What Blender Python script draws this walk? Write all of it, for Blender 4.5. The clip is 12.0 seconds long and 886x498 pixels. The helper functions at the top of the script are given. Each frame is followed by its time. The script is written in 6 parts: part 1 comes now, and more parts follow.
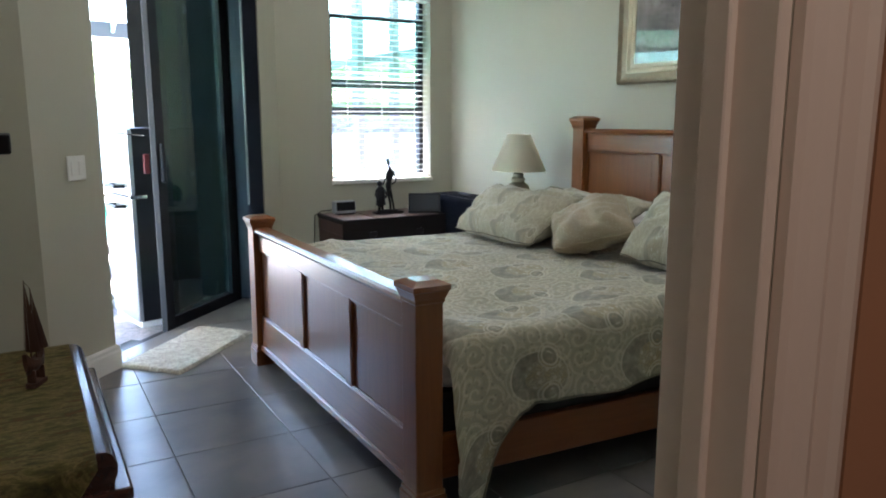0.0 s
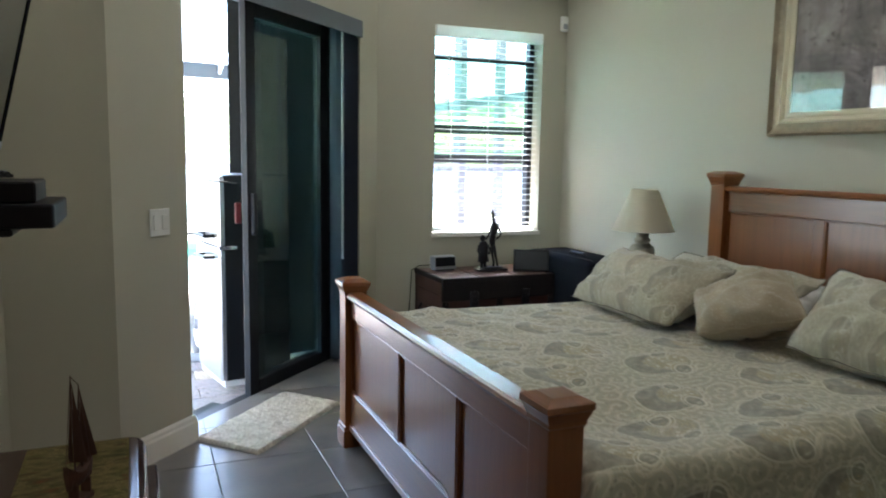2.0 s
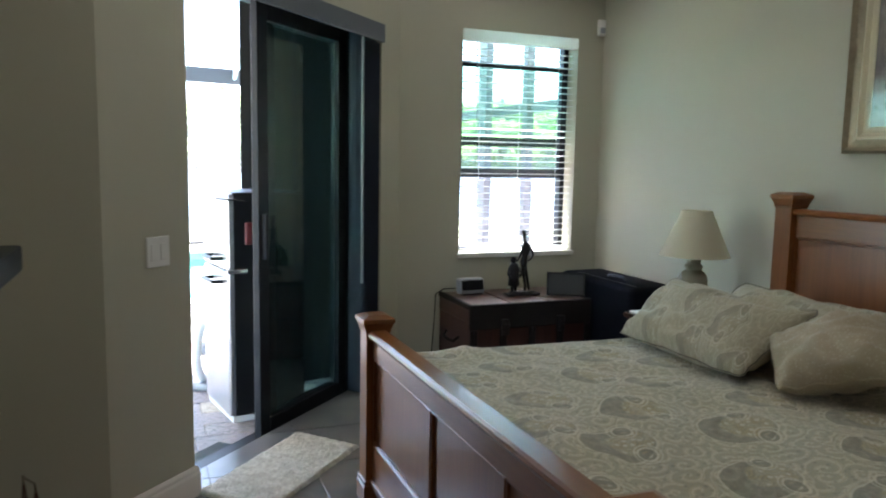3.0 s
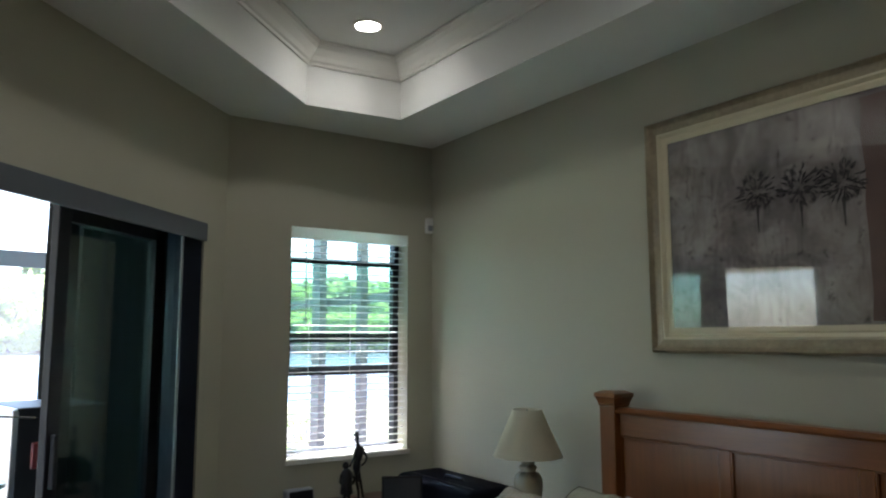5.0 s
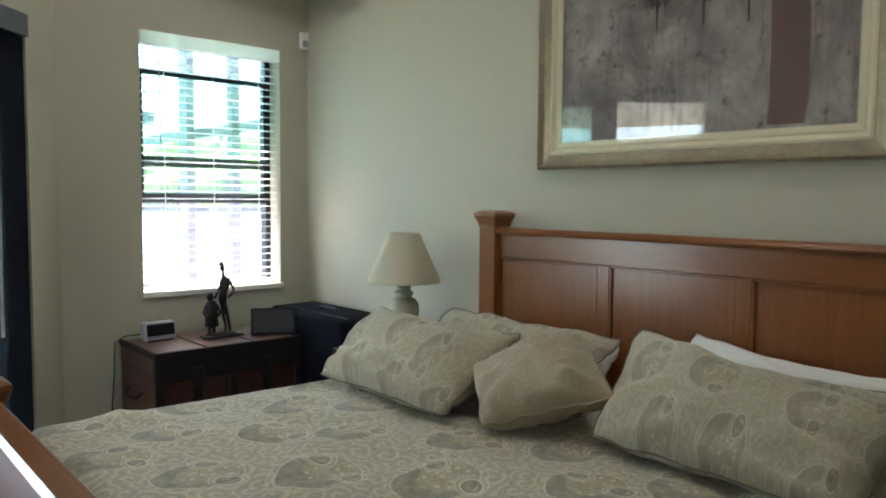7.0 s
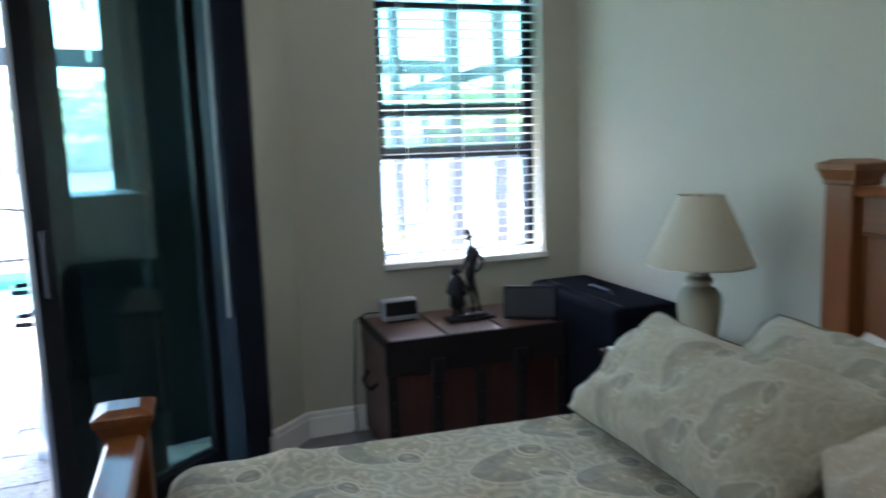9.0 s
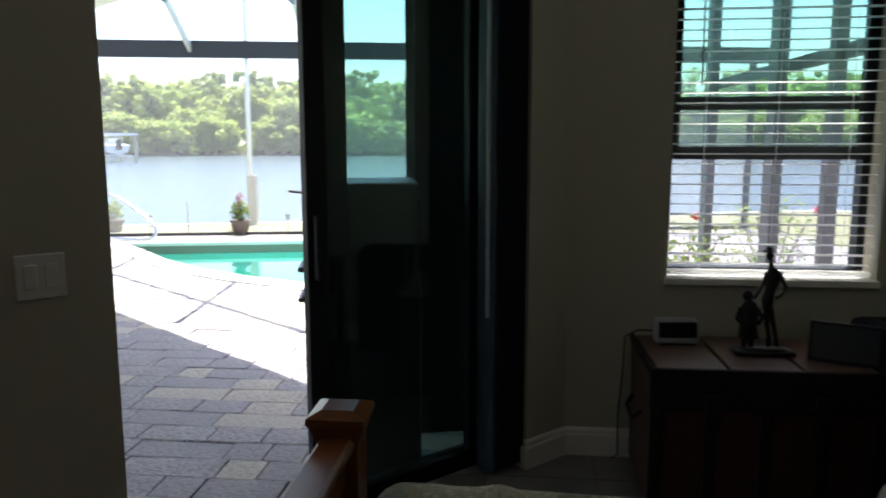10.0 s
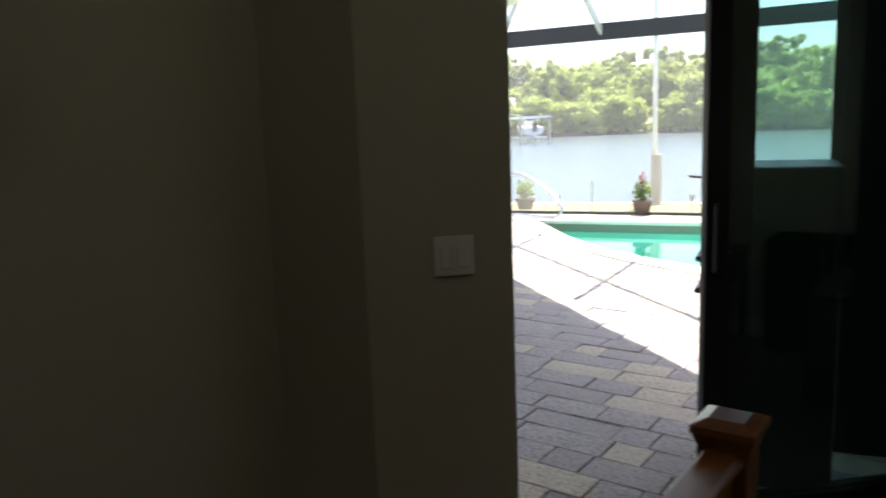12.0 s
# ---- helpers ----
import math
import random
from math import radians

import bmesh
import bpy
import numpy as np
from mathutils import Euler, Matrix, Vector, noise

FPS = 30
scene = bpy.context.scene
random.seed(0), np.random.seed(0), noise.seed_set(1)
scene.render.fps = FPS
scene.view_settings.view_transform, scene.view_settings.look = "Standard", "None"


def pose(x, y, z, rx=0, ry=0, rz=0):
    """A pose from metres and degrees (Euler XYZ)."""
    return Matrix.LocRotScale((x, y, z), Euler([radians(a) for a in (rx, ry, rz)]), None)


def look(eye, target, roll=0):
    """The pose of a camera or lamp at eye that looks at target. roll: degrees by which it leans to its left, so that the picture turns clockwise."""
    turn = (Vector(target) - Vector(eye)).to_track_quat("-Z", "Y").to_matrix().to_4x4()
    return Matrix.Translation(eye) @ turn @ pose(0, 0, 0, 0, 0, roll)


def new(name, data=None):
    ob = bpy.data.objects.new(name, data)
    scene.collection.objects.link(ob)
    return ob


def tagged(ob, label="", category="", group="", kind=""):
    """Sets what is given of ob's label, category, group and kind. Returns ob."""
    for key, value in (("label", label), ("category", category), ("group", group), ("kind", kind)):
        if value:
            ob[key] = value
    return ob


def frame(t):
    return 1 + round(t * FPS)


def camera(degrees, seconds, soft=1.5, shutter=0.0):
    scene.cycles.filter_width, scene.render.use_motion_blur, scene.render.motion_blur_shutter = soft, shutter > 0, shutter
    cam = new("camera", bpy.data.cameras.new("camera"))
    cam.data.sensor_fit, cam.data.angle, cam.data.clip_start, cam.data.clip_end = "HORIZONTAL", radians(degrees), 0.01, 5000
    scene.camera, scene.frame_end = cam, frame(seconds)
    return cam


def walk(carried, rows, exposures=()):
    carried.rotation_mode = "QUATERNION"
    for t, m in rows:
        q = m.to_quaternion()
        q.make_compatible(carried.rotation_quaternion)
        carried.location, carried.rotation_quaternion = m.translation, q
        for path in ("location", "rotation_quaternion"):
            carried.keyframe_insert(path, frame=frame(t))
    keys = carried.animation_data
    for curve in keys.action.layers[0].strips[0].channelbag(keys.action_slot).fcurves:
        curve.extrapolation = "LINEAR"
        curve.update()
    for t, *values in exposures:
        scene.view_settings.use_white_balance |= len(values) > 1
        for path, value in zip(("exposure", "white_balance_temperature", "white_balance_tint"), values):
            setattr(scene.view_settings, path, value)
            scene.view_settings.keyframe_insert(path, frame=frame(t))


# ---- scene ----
# ---- camera and walk
cam = camera(62.15, 12.0, 1.9, 0.4)
# seconds, x, y, z, yaw, pitch, roll
PATH = [
    (0.0, 0.972, 0.732, 1.305, -29.92, -9.96, 0.06),
    (0.5, 0.984, 0.750, 1.295, -28.74, -9.82, 0.73),
    (1.0, 1.022, 0.850, 1.280, -25.43, -10.02, 1.02),
    (1.5, 1.037, 1.038, 1.323, -24.44, -8.80, 1.56),
    (2.0, 1.111, 1.248, 1.373, -22.91, -7.01, 0.93),
    (2.5, 1.187, 1.472, 1.400, -19.82, -6.72, 0.24),
    (2.7, 1.182, 1.564, 1.417, -20.15, -7.10, 0.57),
    (4.3, 1.316, 1.773, 1.541, -31.96, 1.61, 0.46),
    (4.5, 1.306, 1.750, 1.565, -32.15, 3.70, 0.09),
    (5.0, 1.329, 1.730, 1.584, -33.58, 6.96, -0.15),
    (5.5, 1.311, 1.714, 1.620, -37.56, 7.66, -0.53),
    (6.0, 1.373, 1.710, 1.587, -38.79, 5.37, -0.06),
    (6.5, 1.477, 1.789, 1.455, -40.33, -0.83, 0.44),
    (6.7, 1.539, 1.852, 1.392, -42.11, -2.78, 0.54),
    (8.3, 2.034, 2.416, 1.360, -33.68, -7.91, -3.15),
    (8.5, 2.119, 2.515, 1.368, -30.99, -7.88, -2.06),
    (9.0, 2.261, 2.681, 1.405, -18.27, -7.98, -1.92),
    (9.5, 2.392, 2.749, 1.450, -3.24, -8.13, -1.21),
    (10.0, 2.456, 2.934, 1.420, 5.67, -8.24, -0.05),
    (10.5, 2.476, 3.030, 1.430, 13.00, -8.65, 0.74),
    (11.0, 2.486, 3.054, 1.430, 24.07, -9.18, -0.08),
    (11.5, 2.533, 3.048, 1.438, 30.27, -9.30, -0.80),
    (12.0, 2.464, 2.992, 1.444, 36.64, -9.31, -2.23),
]
EXPOSURES = [(s, e, k, 10) for s, e, k in ((0.0, 4.55, 5750), (0.5, 4.62, 5750), (2.0, 4.35, 5950), (2.7, 4.15, 6000), (4.3, 3.15, 6050), (5.0, 3.2, 6000), (5.5, 3.4, 6000), (6.0, 3.65, 6200), (6.5, 4.15, 6200), (8.5, 4.45, 5450), (9.0, 4.0, 5250), (9.5, 2.55, 5750), (10.0, 1.7, 6350), (10.5, 1.45, 6500), (11.2, 1.5, 6750), (12.0, 1.7, 6950))]
walk(cam, [(t, pose(x, y, z, 90 + pitch, 0, yaw) @ pose(0, 0, 0, 0, 0, roll)) for t, x, y, z, yaw, pitch, roll in PATH], EXPOSURES)

# ---- world, sun and lamps
SUN_DOWN = Vector((0.0, -0.305, -1.0)).normalized()
world = bpy.data.worlds.new("sky")
scene.world = world
world.use_nodes = True
wn = world.node_tree
sky = wn.nodes.new("ShaderNodeTexSky")
sky.sky_type = 'NISHITA'
sky.sun_disc = False
sky.sun_elevation = radians(73)
sky.sun_rotation = radians(0)
sky.dust_density = 2.0
wn.nodes["Background"].inputs["Strength"].default_value = 0.15
wn.links.new(sky.outputs["Color"], wn.nodes["Background"].inputs["Color"])

sun_data = bpy.data.lights.new("sun", 'SUN')
sun_data.energy, sun_data.angle, sun_data.color = 5.0, radians(0.5), (1.0, 0.95, 0.87)
sun = new("sun", sun_data)
sun.matrix_world = look((0, 0, 20), Vector((0, 0, 20)) + SUN_DOWN)


def area_lamp(name, m, sx, sy, power, color):
    d = bpy.data.lights.new(name, 'AREA')
    d.shape, d.size, d.size_y, d.energy, d.color = 'RECTANGLE', sx, sy, power, color
    ob = new(name, d)
    ob.matrix_world = m
    return ob


def can_lamp(name, x, y, z, power):
    d = bpy.data.lights.new(name, 'SPOT')
    d.energy, d.spot_size, d.spot_blend, d.shadow_soft_size, d.color = power, radians(150), 0.5, 0.05, (1.0, 0.96, 0.90)
    ob = new(name, d)
    ob.matrix_world = look((x, y, z), (x, y, 0))
    return ob


# ---- plan
DIAG = Matrix.Translation((1.03, 4.54, 0)) @ Matrix.Rotation(radians(45), 4, 'Z')   # local x along the slider wall, local y outward
HEAD_X, WIN_Y, CEIL = 4.2, 6.2, 2.98
LEFT_X, DOOR_Y = 0.625, 1.3
TRAY = [(3.64, 5.70), (3.01, 5.74), (1.26, 4.10), (1.24, 1.95), (3.71, 1.95)]
TRAY_Z = 3.36
for i, (lx, ly) in enumerate(((3.195, 5.31), (3.195, 3.0), (1.85, 4.1), (1.85, 2.4))):
    can_lamp("can_lamp", lx, ly, TRAY_Z - 0.03, 0.2)
hall_lamp = area_lamp("hall_lamp", look((1.3, 0.2, 2.5), (1.3, 0.2, 0)), 0.4, 0.4, 0.46, (1.0, 0.78, 0.63))


# ---- materials
def nodes_of(name):
    m = bpy.data.materials.new(name)
    m.use_nodes = True
    return m, m.node_tree, m.node_tree.nodes["Principled BSDF"]


def add(nt, kind, **values):
    n = nt.nodes.new(kind)
    for k, v in values.items():
        n.inputs[k].default_value = v
    return n


def coords(nt, scale=(1, 1, 1), rot=(0, 0, 0), out="Object"):
    tc = nt.nodes.new("ShaderNodeTexCoord")
    mp = nt.nodes.new("ShaderNodeMapping")
    mp.inputs["Scale"].default_value = scale
    mp.inputs["Rotation"].default_value = rot
    nt.links.new(tc.outputs[out], mp.inputs["Vector"])
    return mp.outputs["Vector"]


def ramp(nt, fac, stops):
    r = nt.nodes.new("ShaderNodeValToRGB")
    el = r.color_ramp.elements
    while len(el) < len(stops):
        el.new(0.5)
    for e, (p, c) in zip(el, stops):
        e.position, e.color = p, (*c, 1) if len(c) == 3 else c
    nt.links.new(fac, r.inputs["Fac"])
    return r.outputs["Color"]


def mixed(nt, fac, a, b, blend='MIX'):
    m = nt.nodes.new("ShaderNodeMix")
    m.data_type, m.blend_type = 'RGBA', blend
    for sock, v in ((m.inputs[0], fac), (m.inputs[6], a), (m.inputs[7], b)):
        if isinstance(v, bpy.types.NodeSocket):
            nt.links.new(v, sock)
        else:
            sock.default_value = v if not isinstance(v, tuple) else (*v, 1)
    return m.outputs[2]


def noise_of(nt, vec, scale, detail=4, rough=0.6, distortion=0.0):
    n = add(nt, "ShaderNodeTexNoise", Scale=scale, Detail=detail, Roughness=rough, Distortion=distortion)
    nt.links.new(vec, n.inputs["Vector"])
    return n.outputs["Fac"]


def bump(nt, bsdf, height, strength, distance=0.01):
    b = add(nt, "ShaderNodeBump", Strength=strength, Distance=distance)
    nt.links.new(height, b.inputs["Height"])
    nt.links.new(b.outputs["Normal"], bsdf.inputs["Normal"])


def plain(name, c, rough=0.5, metal=0.0, vary=0.12, scale=6.0, grain=120.0, relief=0.1, rand=0.0, spec=0.5):
    """A surface of one colour with stains at a large scale and grain at a small one."""
    m, nt, p = nodes_of(name)
    v = coords(nt)
    big = noise_of(nt, v, scale)
    fine = noise_of(nt, v, grain, 3)
    c = tuple(c)
    col = mixed(nt, big, tuple(x * (1 - vary) for x in c), tuple(min(1, x * (1 + vary)) for x in c))
    col = mixed(nt, fine, col, tuple(x * (1 - vary * 0.7) for x in c))
    if rand:
        info = nt.nodes.new("ShaderNodeObjectInfo")
        col = mixed(nt, info.outputs["Random"], col, tuple(x * (1 - rand) for x in c))
    nt.links.new(col, p.inputs["Base Color"])
    p.inputs["Roughness"].default_value = rough
    p.inputs["Metallic"].default_value = metal
    p.inputs["Specular IOR Level"].default_value = spec
    if relief:
        bump(nt, p, fine, relief, 0.004)
    return m


def wood(name, dark, light, rough, axis, ring=7.0, coat=0.0):
    """Stained wood with long grain along an axis (0, 1 or 2)."""
    m, nt, p = nodes_of(name)
    s = [9.0, 9.0, 9.0]
    s[axis] = 0.5
    v = coords(nt, tuple(s))
    g = noise_of(nt, v, ring * 0.5, 6, 0.65, 0.8)
    s2 = [90.0, 90.0, 90.0]
    s2[axis] = 3.0
    f = noise_of(nt, coords(nt, tuple(s2)), 2.0, 3)
    col = ramp(nt, g, [(0.28, dark), (0.5, tuple((a + b) / 2 for a, b in zip(dark, light))), (0.72, light)])
    col = mixed(nt, f, col, tuple(x * 0.55 for x in dark))
    col = mixed(nt, 0.45, ramp(nt, g, [(0.28, dark), (0.72, light)]), col)
    nt.links.new(col, p.inputs["Base Color"])
    p.inputs["Roughness"].default_value = rough
    p.inputs["Coat Weight"].default_value = coat
    p.inputs["Coat Roughness"].default_value = 0.2
    bump(nt, p, f, 0.06, 0.003)
    return m


def paisley(name, repeat, ground, shade, pale, gold, stretch=1.0):
    """Printed paisley on the cloth's own metres (UV): staggered drop medallions with gold hearts, pale rims, spirals and scrolls."""
    m, nt, p = nodes_of(name)
    v = coords(nt, (1 / repeat, 1 / (repeat * stretch), 1), (0, 0, 0.7854), "UV")

    def maths(op, a, b=0.0):
        n = nt.nodes.new("ShaderNodeMath")
        n.operation = op
        for sock, val in zip(n.inputs, (a, b)):
            if isinstance(val, bpy.types.NodeSocket):
                nt.links.new(val, sock)
            else:
                sock.default_value = val
        return n.outputs[0]

    def vecs(op, a, b):
        n = nt.nodes.new("ShaderNodeVectorMath")
        n.operation = op
        nt.links.new(a, n.inputs[0])
        if op == 'SCALE':
            n.inputs["Scale"].default_value = b
        else:
            nt.links.new(b, n.inputs[1])
        return n.outputs[0]
    warp = add(nt, "ShaderNodeTexNoise", Scale=1.3, Detail=1.0)
    nt.links.new(v, warp.inputs["Vector"])
    w = vecs('ADD', v, vecs('SCALE', warp.outputs["Color"], 0.20))

    def cells(scale, randomness, src):
        vor = add(nt, "ShaderNodeTexVoronoi", Scale=scale, Randomness=randomness)
        vor.voronoi_dimensions = '2D'
        nt.links.new(src, vor.inputs["Vector"])
        away = vecs('SUBTRACT', src, vor.outputs["Position"])
        sep = nt.nodes.new("ShaderNodeSeparateXYZ")
        nt.links.new(away, sep.inputs[0])
        ang = maths('ARCTAN2', sep.outputs[1], sep.outputs[0])
        return vor.outputs["Distance"], ang
    vor = add(nt, "ShaderNodeTexVoronoi", Scale=1.0, Randomness=0.3)
    vor.voronoi_dimensions = '2D'
    nt.links.new(w, vor.inputs["Vector"])
    away = nt.nodes.new("ShaderNodeSeparateXYZ")
    nt.links.new(vecs('SUBTRACT', w, vor.outputs["Position"]), away.inputs[0])
    along = maths('MULTIPLY', maths('ADD', away.outputs[0], away.outputs[1]), 0.7071)
    across = maths('MULTIPLY', maths('SUBTRACT', away.outputs[1], away.outputs[0]), 0.7071)
    aside = maths('ABSOLUTE', across)

    def span(x, y, u, v_):
        du, dv = maths('SUBTRACT', x, u), maths('SUBTRACT', y, v_)
        return maths('SQRT', maths('ADD', maths('MULTIPLY', du, du), maths('MULTIPLY', dv, dv)))

    def mask(value, stops):
        return ramp(nt, value, [(p_, (s_, s_, s_)) for p_, s_ in stops])
    slim = maths('MULTIPLY', across, 1.3)
    outer = span(along, slim, 0.0, 0.0)
    hollow = span(along, slim, 0.11, 0.0)
    hook = span(along, aside, 0.16, 0.225)
    d2, ang2 = cells(4.6, 1.0, w)
    d3, ang3 = cells(8.5, 1.0, v)
    curl = maths('SINE', maths('ADD', maths('MULTIPLY', d2, 13.0), ang2))
    petals = maths('SINE', maths('ADD', maths('MULTIPLY', ang3, 5.0), maths('MULTIPLY', d3, 16.0)))
    mott = noise_of(nt, v, 9.0, 5)
    grain = noise_of(nt, v, 120.0, 2)
    # lace ground
    col = mixed(nt, mask(curl, [(0.80, 0.0), (0.93, 0.40)]), ground, pale)
    col = mixed(nt, mask(curl, [(0.04, 0.55), (0.16, 0.0)]), col, tuple(x * 1.45 for x in shade))
    col = mixed(nt, mask(petals, [(0.6, 0.0), (0.85, 0.4)]), col, gold)
    fern = maths('SINE', maths('ADD', maths('MULTIPLY', d2, 42.0), maths('MULTIPLY', ang2, 3.0)))
    col = mixed(nt, mask(fern, [(0.62, 0.0), (0.85, 0.45)]), col, tuple(x * 1.7 for x in shade))
    dots = mask(d3, [(0.10, 0.7), (0.16, 0.0)])
    col = mixed(nt, dots, col, tuple(x * 1.2 for x in shade))
    # the drop: dark crescent, two curled hooks, mottled gold heart, pale lines outside
    heart = mixed(nt, mask(mott, [(0.42, 0.0), (0.6, 0.8)]), gold, ground)
    heart = mixed(nt, mask(petals, [(0.3, 0.5), (0.5, 0.0)]), heart, shade)
    heart = mixed(nt, mask(d3, [(0.14, 0.8), (0.22, 0.0)]), heart, pale)
    col = mixed(nt, mask(outer, [(0.43, 0.0), (0.44, 0.35), (0.455, 0.35), (0.465, 0.0)]), col, pale)
    col = mixed(nt, mask(hollow, [(0.25, 0.9), (0.28, 0.0)]), col, heart)
    dark = maths('MULTIPLY', mask(outer, [(0.365, 1.0), (0.38, 0.0)]), mask(hollow, [(0.24, 0.0), (0.28, 1.0)]))
    dark = maths('MULTIPLY', dark, mask(mott, [(0.35, 0.95), (0.7, 0.45)]))
    col = mixed(nt, dark, col, shade)
    col = mixed(nt, mask(outer, [(0.375, 0.0), (0.381, 0.6), (0.392, 0.6), (0.40, 0.0)]), col, pale)
    col = mixed(nt, mask(hook, [(0.0, 0.15), (0.035, 0.1), (0.05, 0.1), (0.058, 0.7), (0.082, 0.7), (0.09, 0.0)]), col, shade)
    col = mixed(nt, mask(hook, [(0.088, 0.0), (0.094, 0.8), (0.106, 0.8), (0.115, 0.0)]), col, pale)
    col = mixed(nt, mask(hook, [(0.128, 0.0), (0.136, 0.6), (0.146, 0.6), (0.154, 0.0)]), col, pale)
    col = mixed(nt, mask(mott, [(0.35, 0.0), (0.75, 0.35)]), col, tuple(x * 0.8 for x in ground))
    col = mixed(nt, mask(grain, [(0.3, 0.25), (0.7, 0.0)]), col, shade)
    nt.links.new(col, p.inputs["Base Color"])
    p.inputs["Roughness"].default_value = 0.85
    p.inputs["Sheen Weight"].default_value = 0.15
    soft = noise_of(nt, v, 3.0, 3)
    bump(nt, p, maths('ADD', maths('MULTIPLY', curl, 0.05), soft), 0.35, 0.012)
    return m


def glass(name, tint, gloss=0.02, sheen=0.05):
    m, nt, p = nodes_of(name)
    nt.nodes.remove(p)
    tr = add(nt, "ShaderNodeBsdfTransparent", Color=(*tint, 1))
    gl = add(nt, "ShaderNodeBsdfGlossy", Color=(1, 1, 1, 1), Roughness=gloss)
    lw = add(nt, "ShaderNodeLayerWeight", Blend=0.5)
    pw = nt.nodes.new("ShaderNodeMath")
    pw.operation = 'POWER'
    pw.inputs[1].default_value = 4.0
    nt.links.new(lw.outputs["Facing"], pw.inputs[0])
    fr = nt.nodes.new("ShaderNodeMath")
    fr.operation = 'MULTIPLY_ADD'
    fr.inputs[1].default_value, fr.inputs[2].default_value = 0.8, sheen
    nt.links.new(pw.outputs[0], fr.inputs[0])
    mx = nt.nodes.new("ShaderNodeMixShader")
    nt.links.new(fr.outputs[0], mx.inputs[0])
    nt.links.new(tr.outputs[0], mx.inputs[1])
    nt.links.new(gl.outputs[0], mx.inputs[2])
    nt.links.new(mx.outputs[0], nt.nodes["Material Output"].inputs[0])
    return m


def glowing(name, c, strength):
    m, nt, p = nodes_of(name)
    p.inputs["Base Color"].default_value = (*c, 1)
    p.inputs["Emission Color"].default_value = (*c, 1)
    p.inputs["Emission Strength"].default_value = strength
    return m


WALL = plain("wall_paint", (0.47, 0.447, 0.35), 0.75, vary=0.03, scale=1.5, grain=260, relief=0.12)
CEILING = plain("ceiling_paint", (0.80, 0.79, 0.75), 0.8, vary=0.03, scale=1.2, grain=90, relief=0.2)
TRIM = plain("white_trim_paint", (0.80, 0.77, 0.71), 0.42, vary=0.03, scale=3, relief=0.04)
DOOR_TRIM = plain("door_casing_paint", (0.78, 0.685, 0.58), 0.4, vary=0.03, relief=0.04)
HALL = plain("hall_paint", (0.44, 0.235, 0.13), 0.8, vary=0.05)
GROUT = plain("grout", (0.16, 0.15, 0.14), 0.9, vary=0.2)


def tile_material():
    m, nt, p = nodes_of("slate_floor_tile")
    v = coords(nt, out="Object")
    info = nt.nodes.new("ShaderNodeObjectInfo")
    shift = nt.nodes.new("ShaderNodeVectorMath")
    shift.operation = 'ADD'
    nt.links.new(v, shift.inputs[0])
    scale = nt.nodes.new("ShaderNodeVectorMath")
    scale.operation = 'SCALE'
    comb = nt.nodes.new("ShaderNodeCombineXYZ")
    for k in range(2):
        nt.links.new(info.outputs["Random"], comb.inputs[k])
    nt.links.new(comb.outputs[0], scale.inputs[0])
    scale.inputs["Scale"].default_value = 37.0
    nt.links.new(scale.outputs[0], shift.inputs[1])
    big = noise_of(nt, shift.outputs[0], 3.6, 4, 0.5, 0.4)
    fine = noise_of(nt, shift.outputs[0], 40.0, 4)
    col = ramp(nt, big, [(0.3, (0.13, 0.13, 0.14)), (0.5, (0.185, 0.178, 0.178)), (0.62, (0.23, 0.212, 0.198)), (0.74, (0.27, 0.24, 0.21))])
    col = mixed(nt, ramp(nt, info.outputs["Random"], [(0, (0, 0, 0)), (1, (0.4, 0.4, 0.4))]), col, (0.12, 0.115, 0.12))
    nt.links.new(col, p.inputs["Base Color"])
    rr = ramp(nt, fine, [(0.0, (0.27, 0.27, 0.27)), (1.0, (0.33, 0.33, 0.33))])
    nt.links.new(rr, p.inputs["Roughness"])
    bump(nt, p, big, 0.12, 0.01)
    return m


TILE = tile_material()
OAK_X = wood("honey_oak_x", (0.185, 0.059, 0.0125), (0.27, 0.094, 0.023), 0.29, 0, coat=0.25)
OAK_Y = wood("honey_oak_y", (0.185, 0.059, 0.0125), (0.27, 0.094, 0.023), 0.29, 1, coat=0.25)
OAK_Z = wood("honey_oak_z", (0.185, 0.059, 0.0125), (0.27, 0.094, 0.023), 0.29, 2, coat=0.25)
DARK_WOOD = wood("dark_cherry", (0.028, 0.010, 0.007), (0.075, 0.026, 0.016), 0.25, 1, coat=0.4)
TRUNK_WOOD = wood("trunk_leather_wood", (0.032, 0.010, 0.008), (0.085, 0.027, 0.019), 0.45, 2)
TRUNK_TOP = wood("trunk_lid_wood", (0.09, 0.042, 0.032), (0.21, 0.115, 0.085), 0.35, 0)
TRUNK_STRAP = plain("trunk_dark_strap", (0.016, 0.012, 0.012), 0.65, vary=0.4, scale=14, spec=0.25)
DUVET = paisley("paisley_duvet", 0.315, (0.55, 0.505, 0.375), (0.20, 0.19, 0.148), (0.72, 0.67, 0.53), (0.46, 0.37, 0.20))
SHAM = paisley("paisley_sham", 0.17, (0.455, 0.415, 0.305), (0.25, 0.23, 0.17), (0.575, 0.535, 0.42), (0.37, 0.315, 0.195), 1.8)
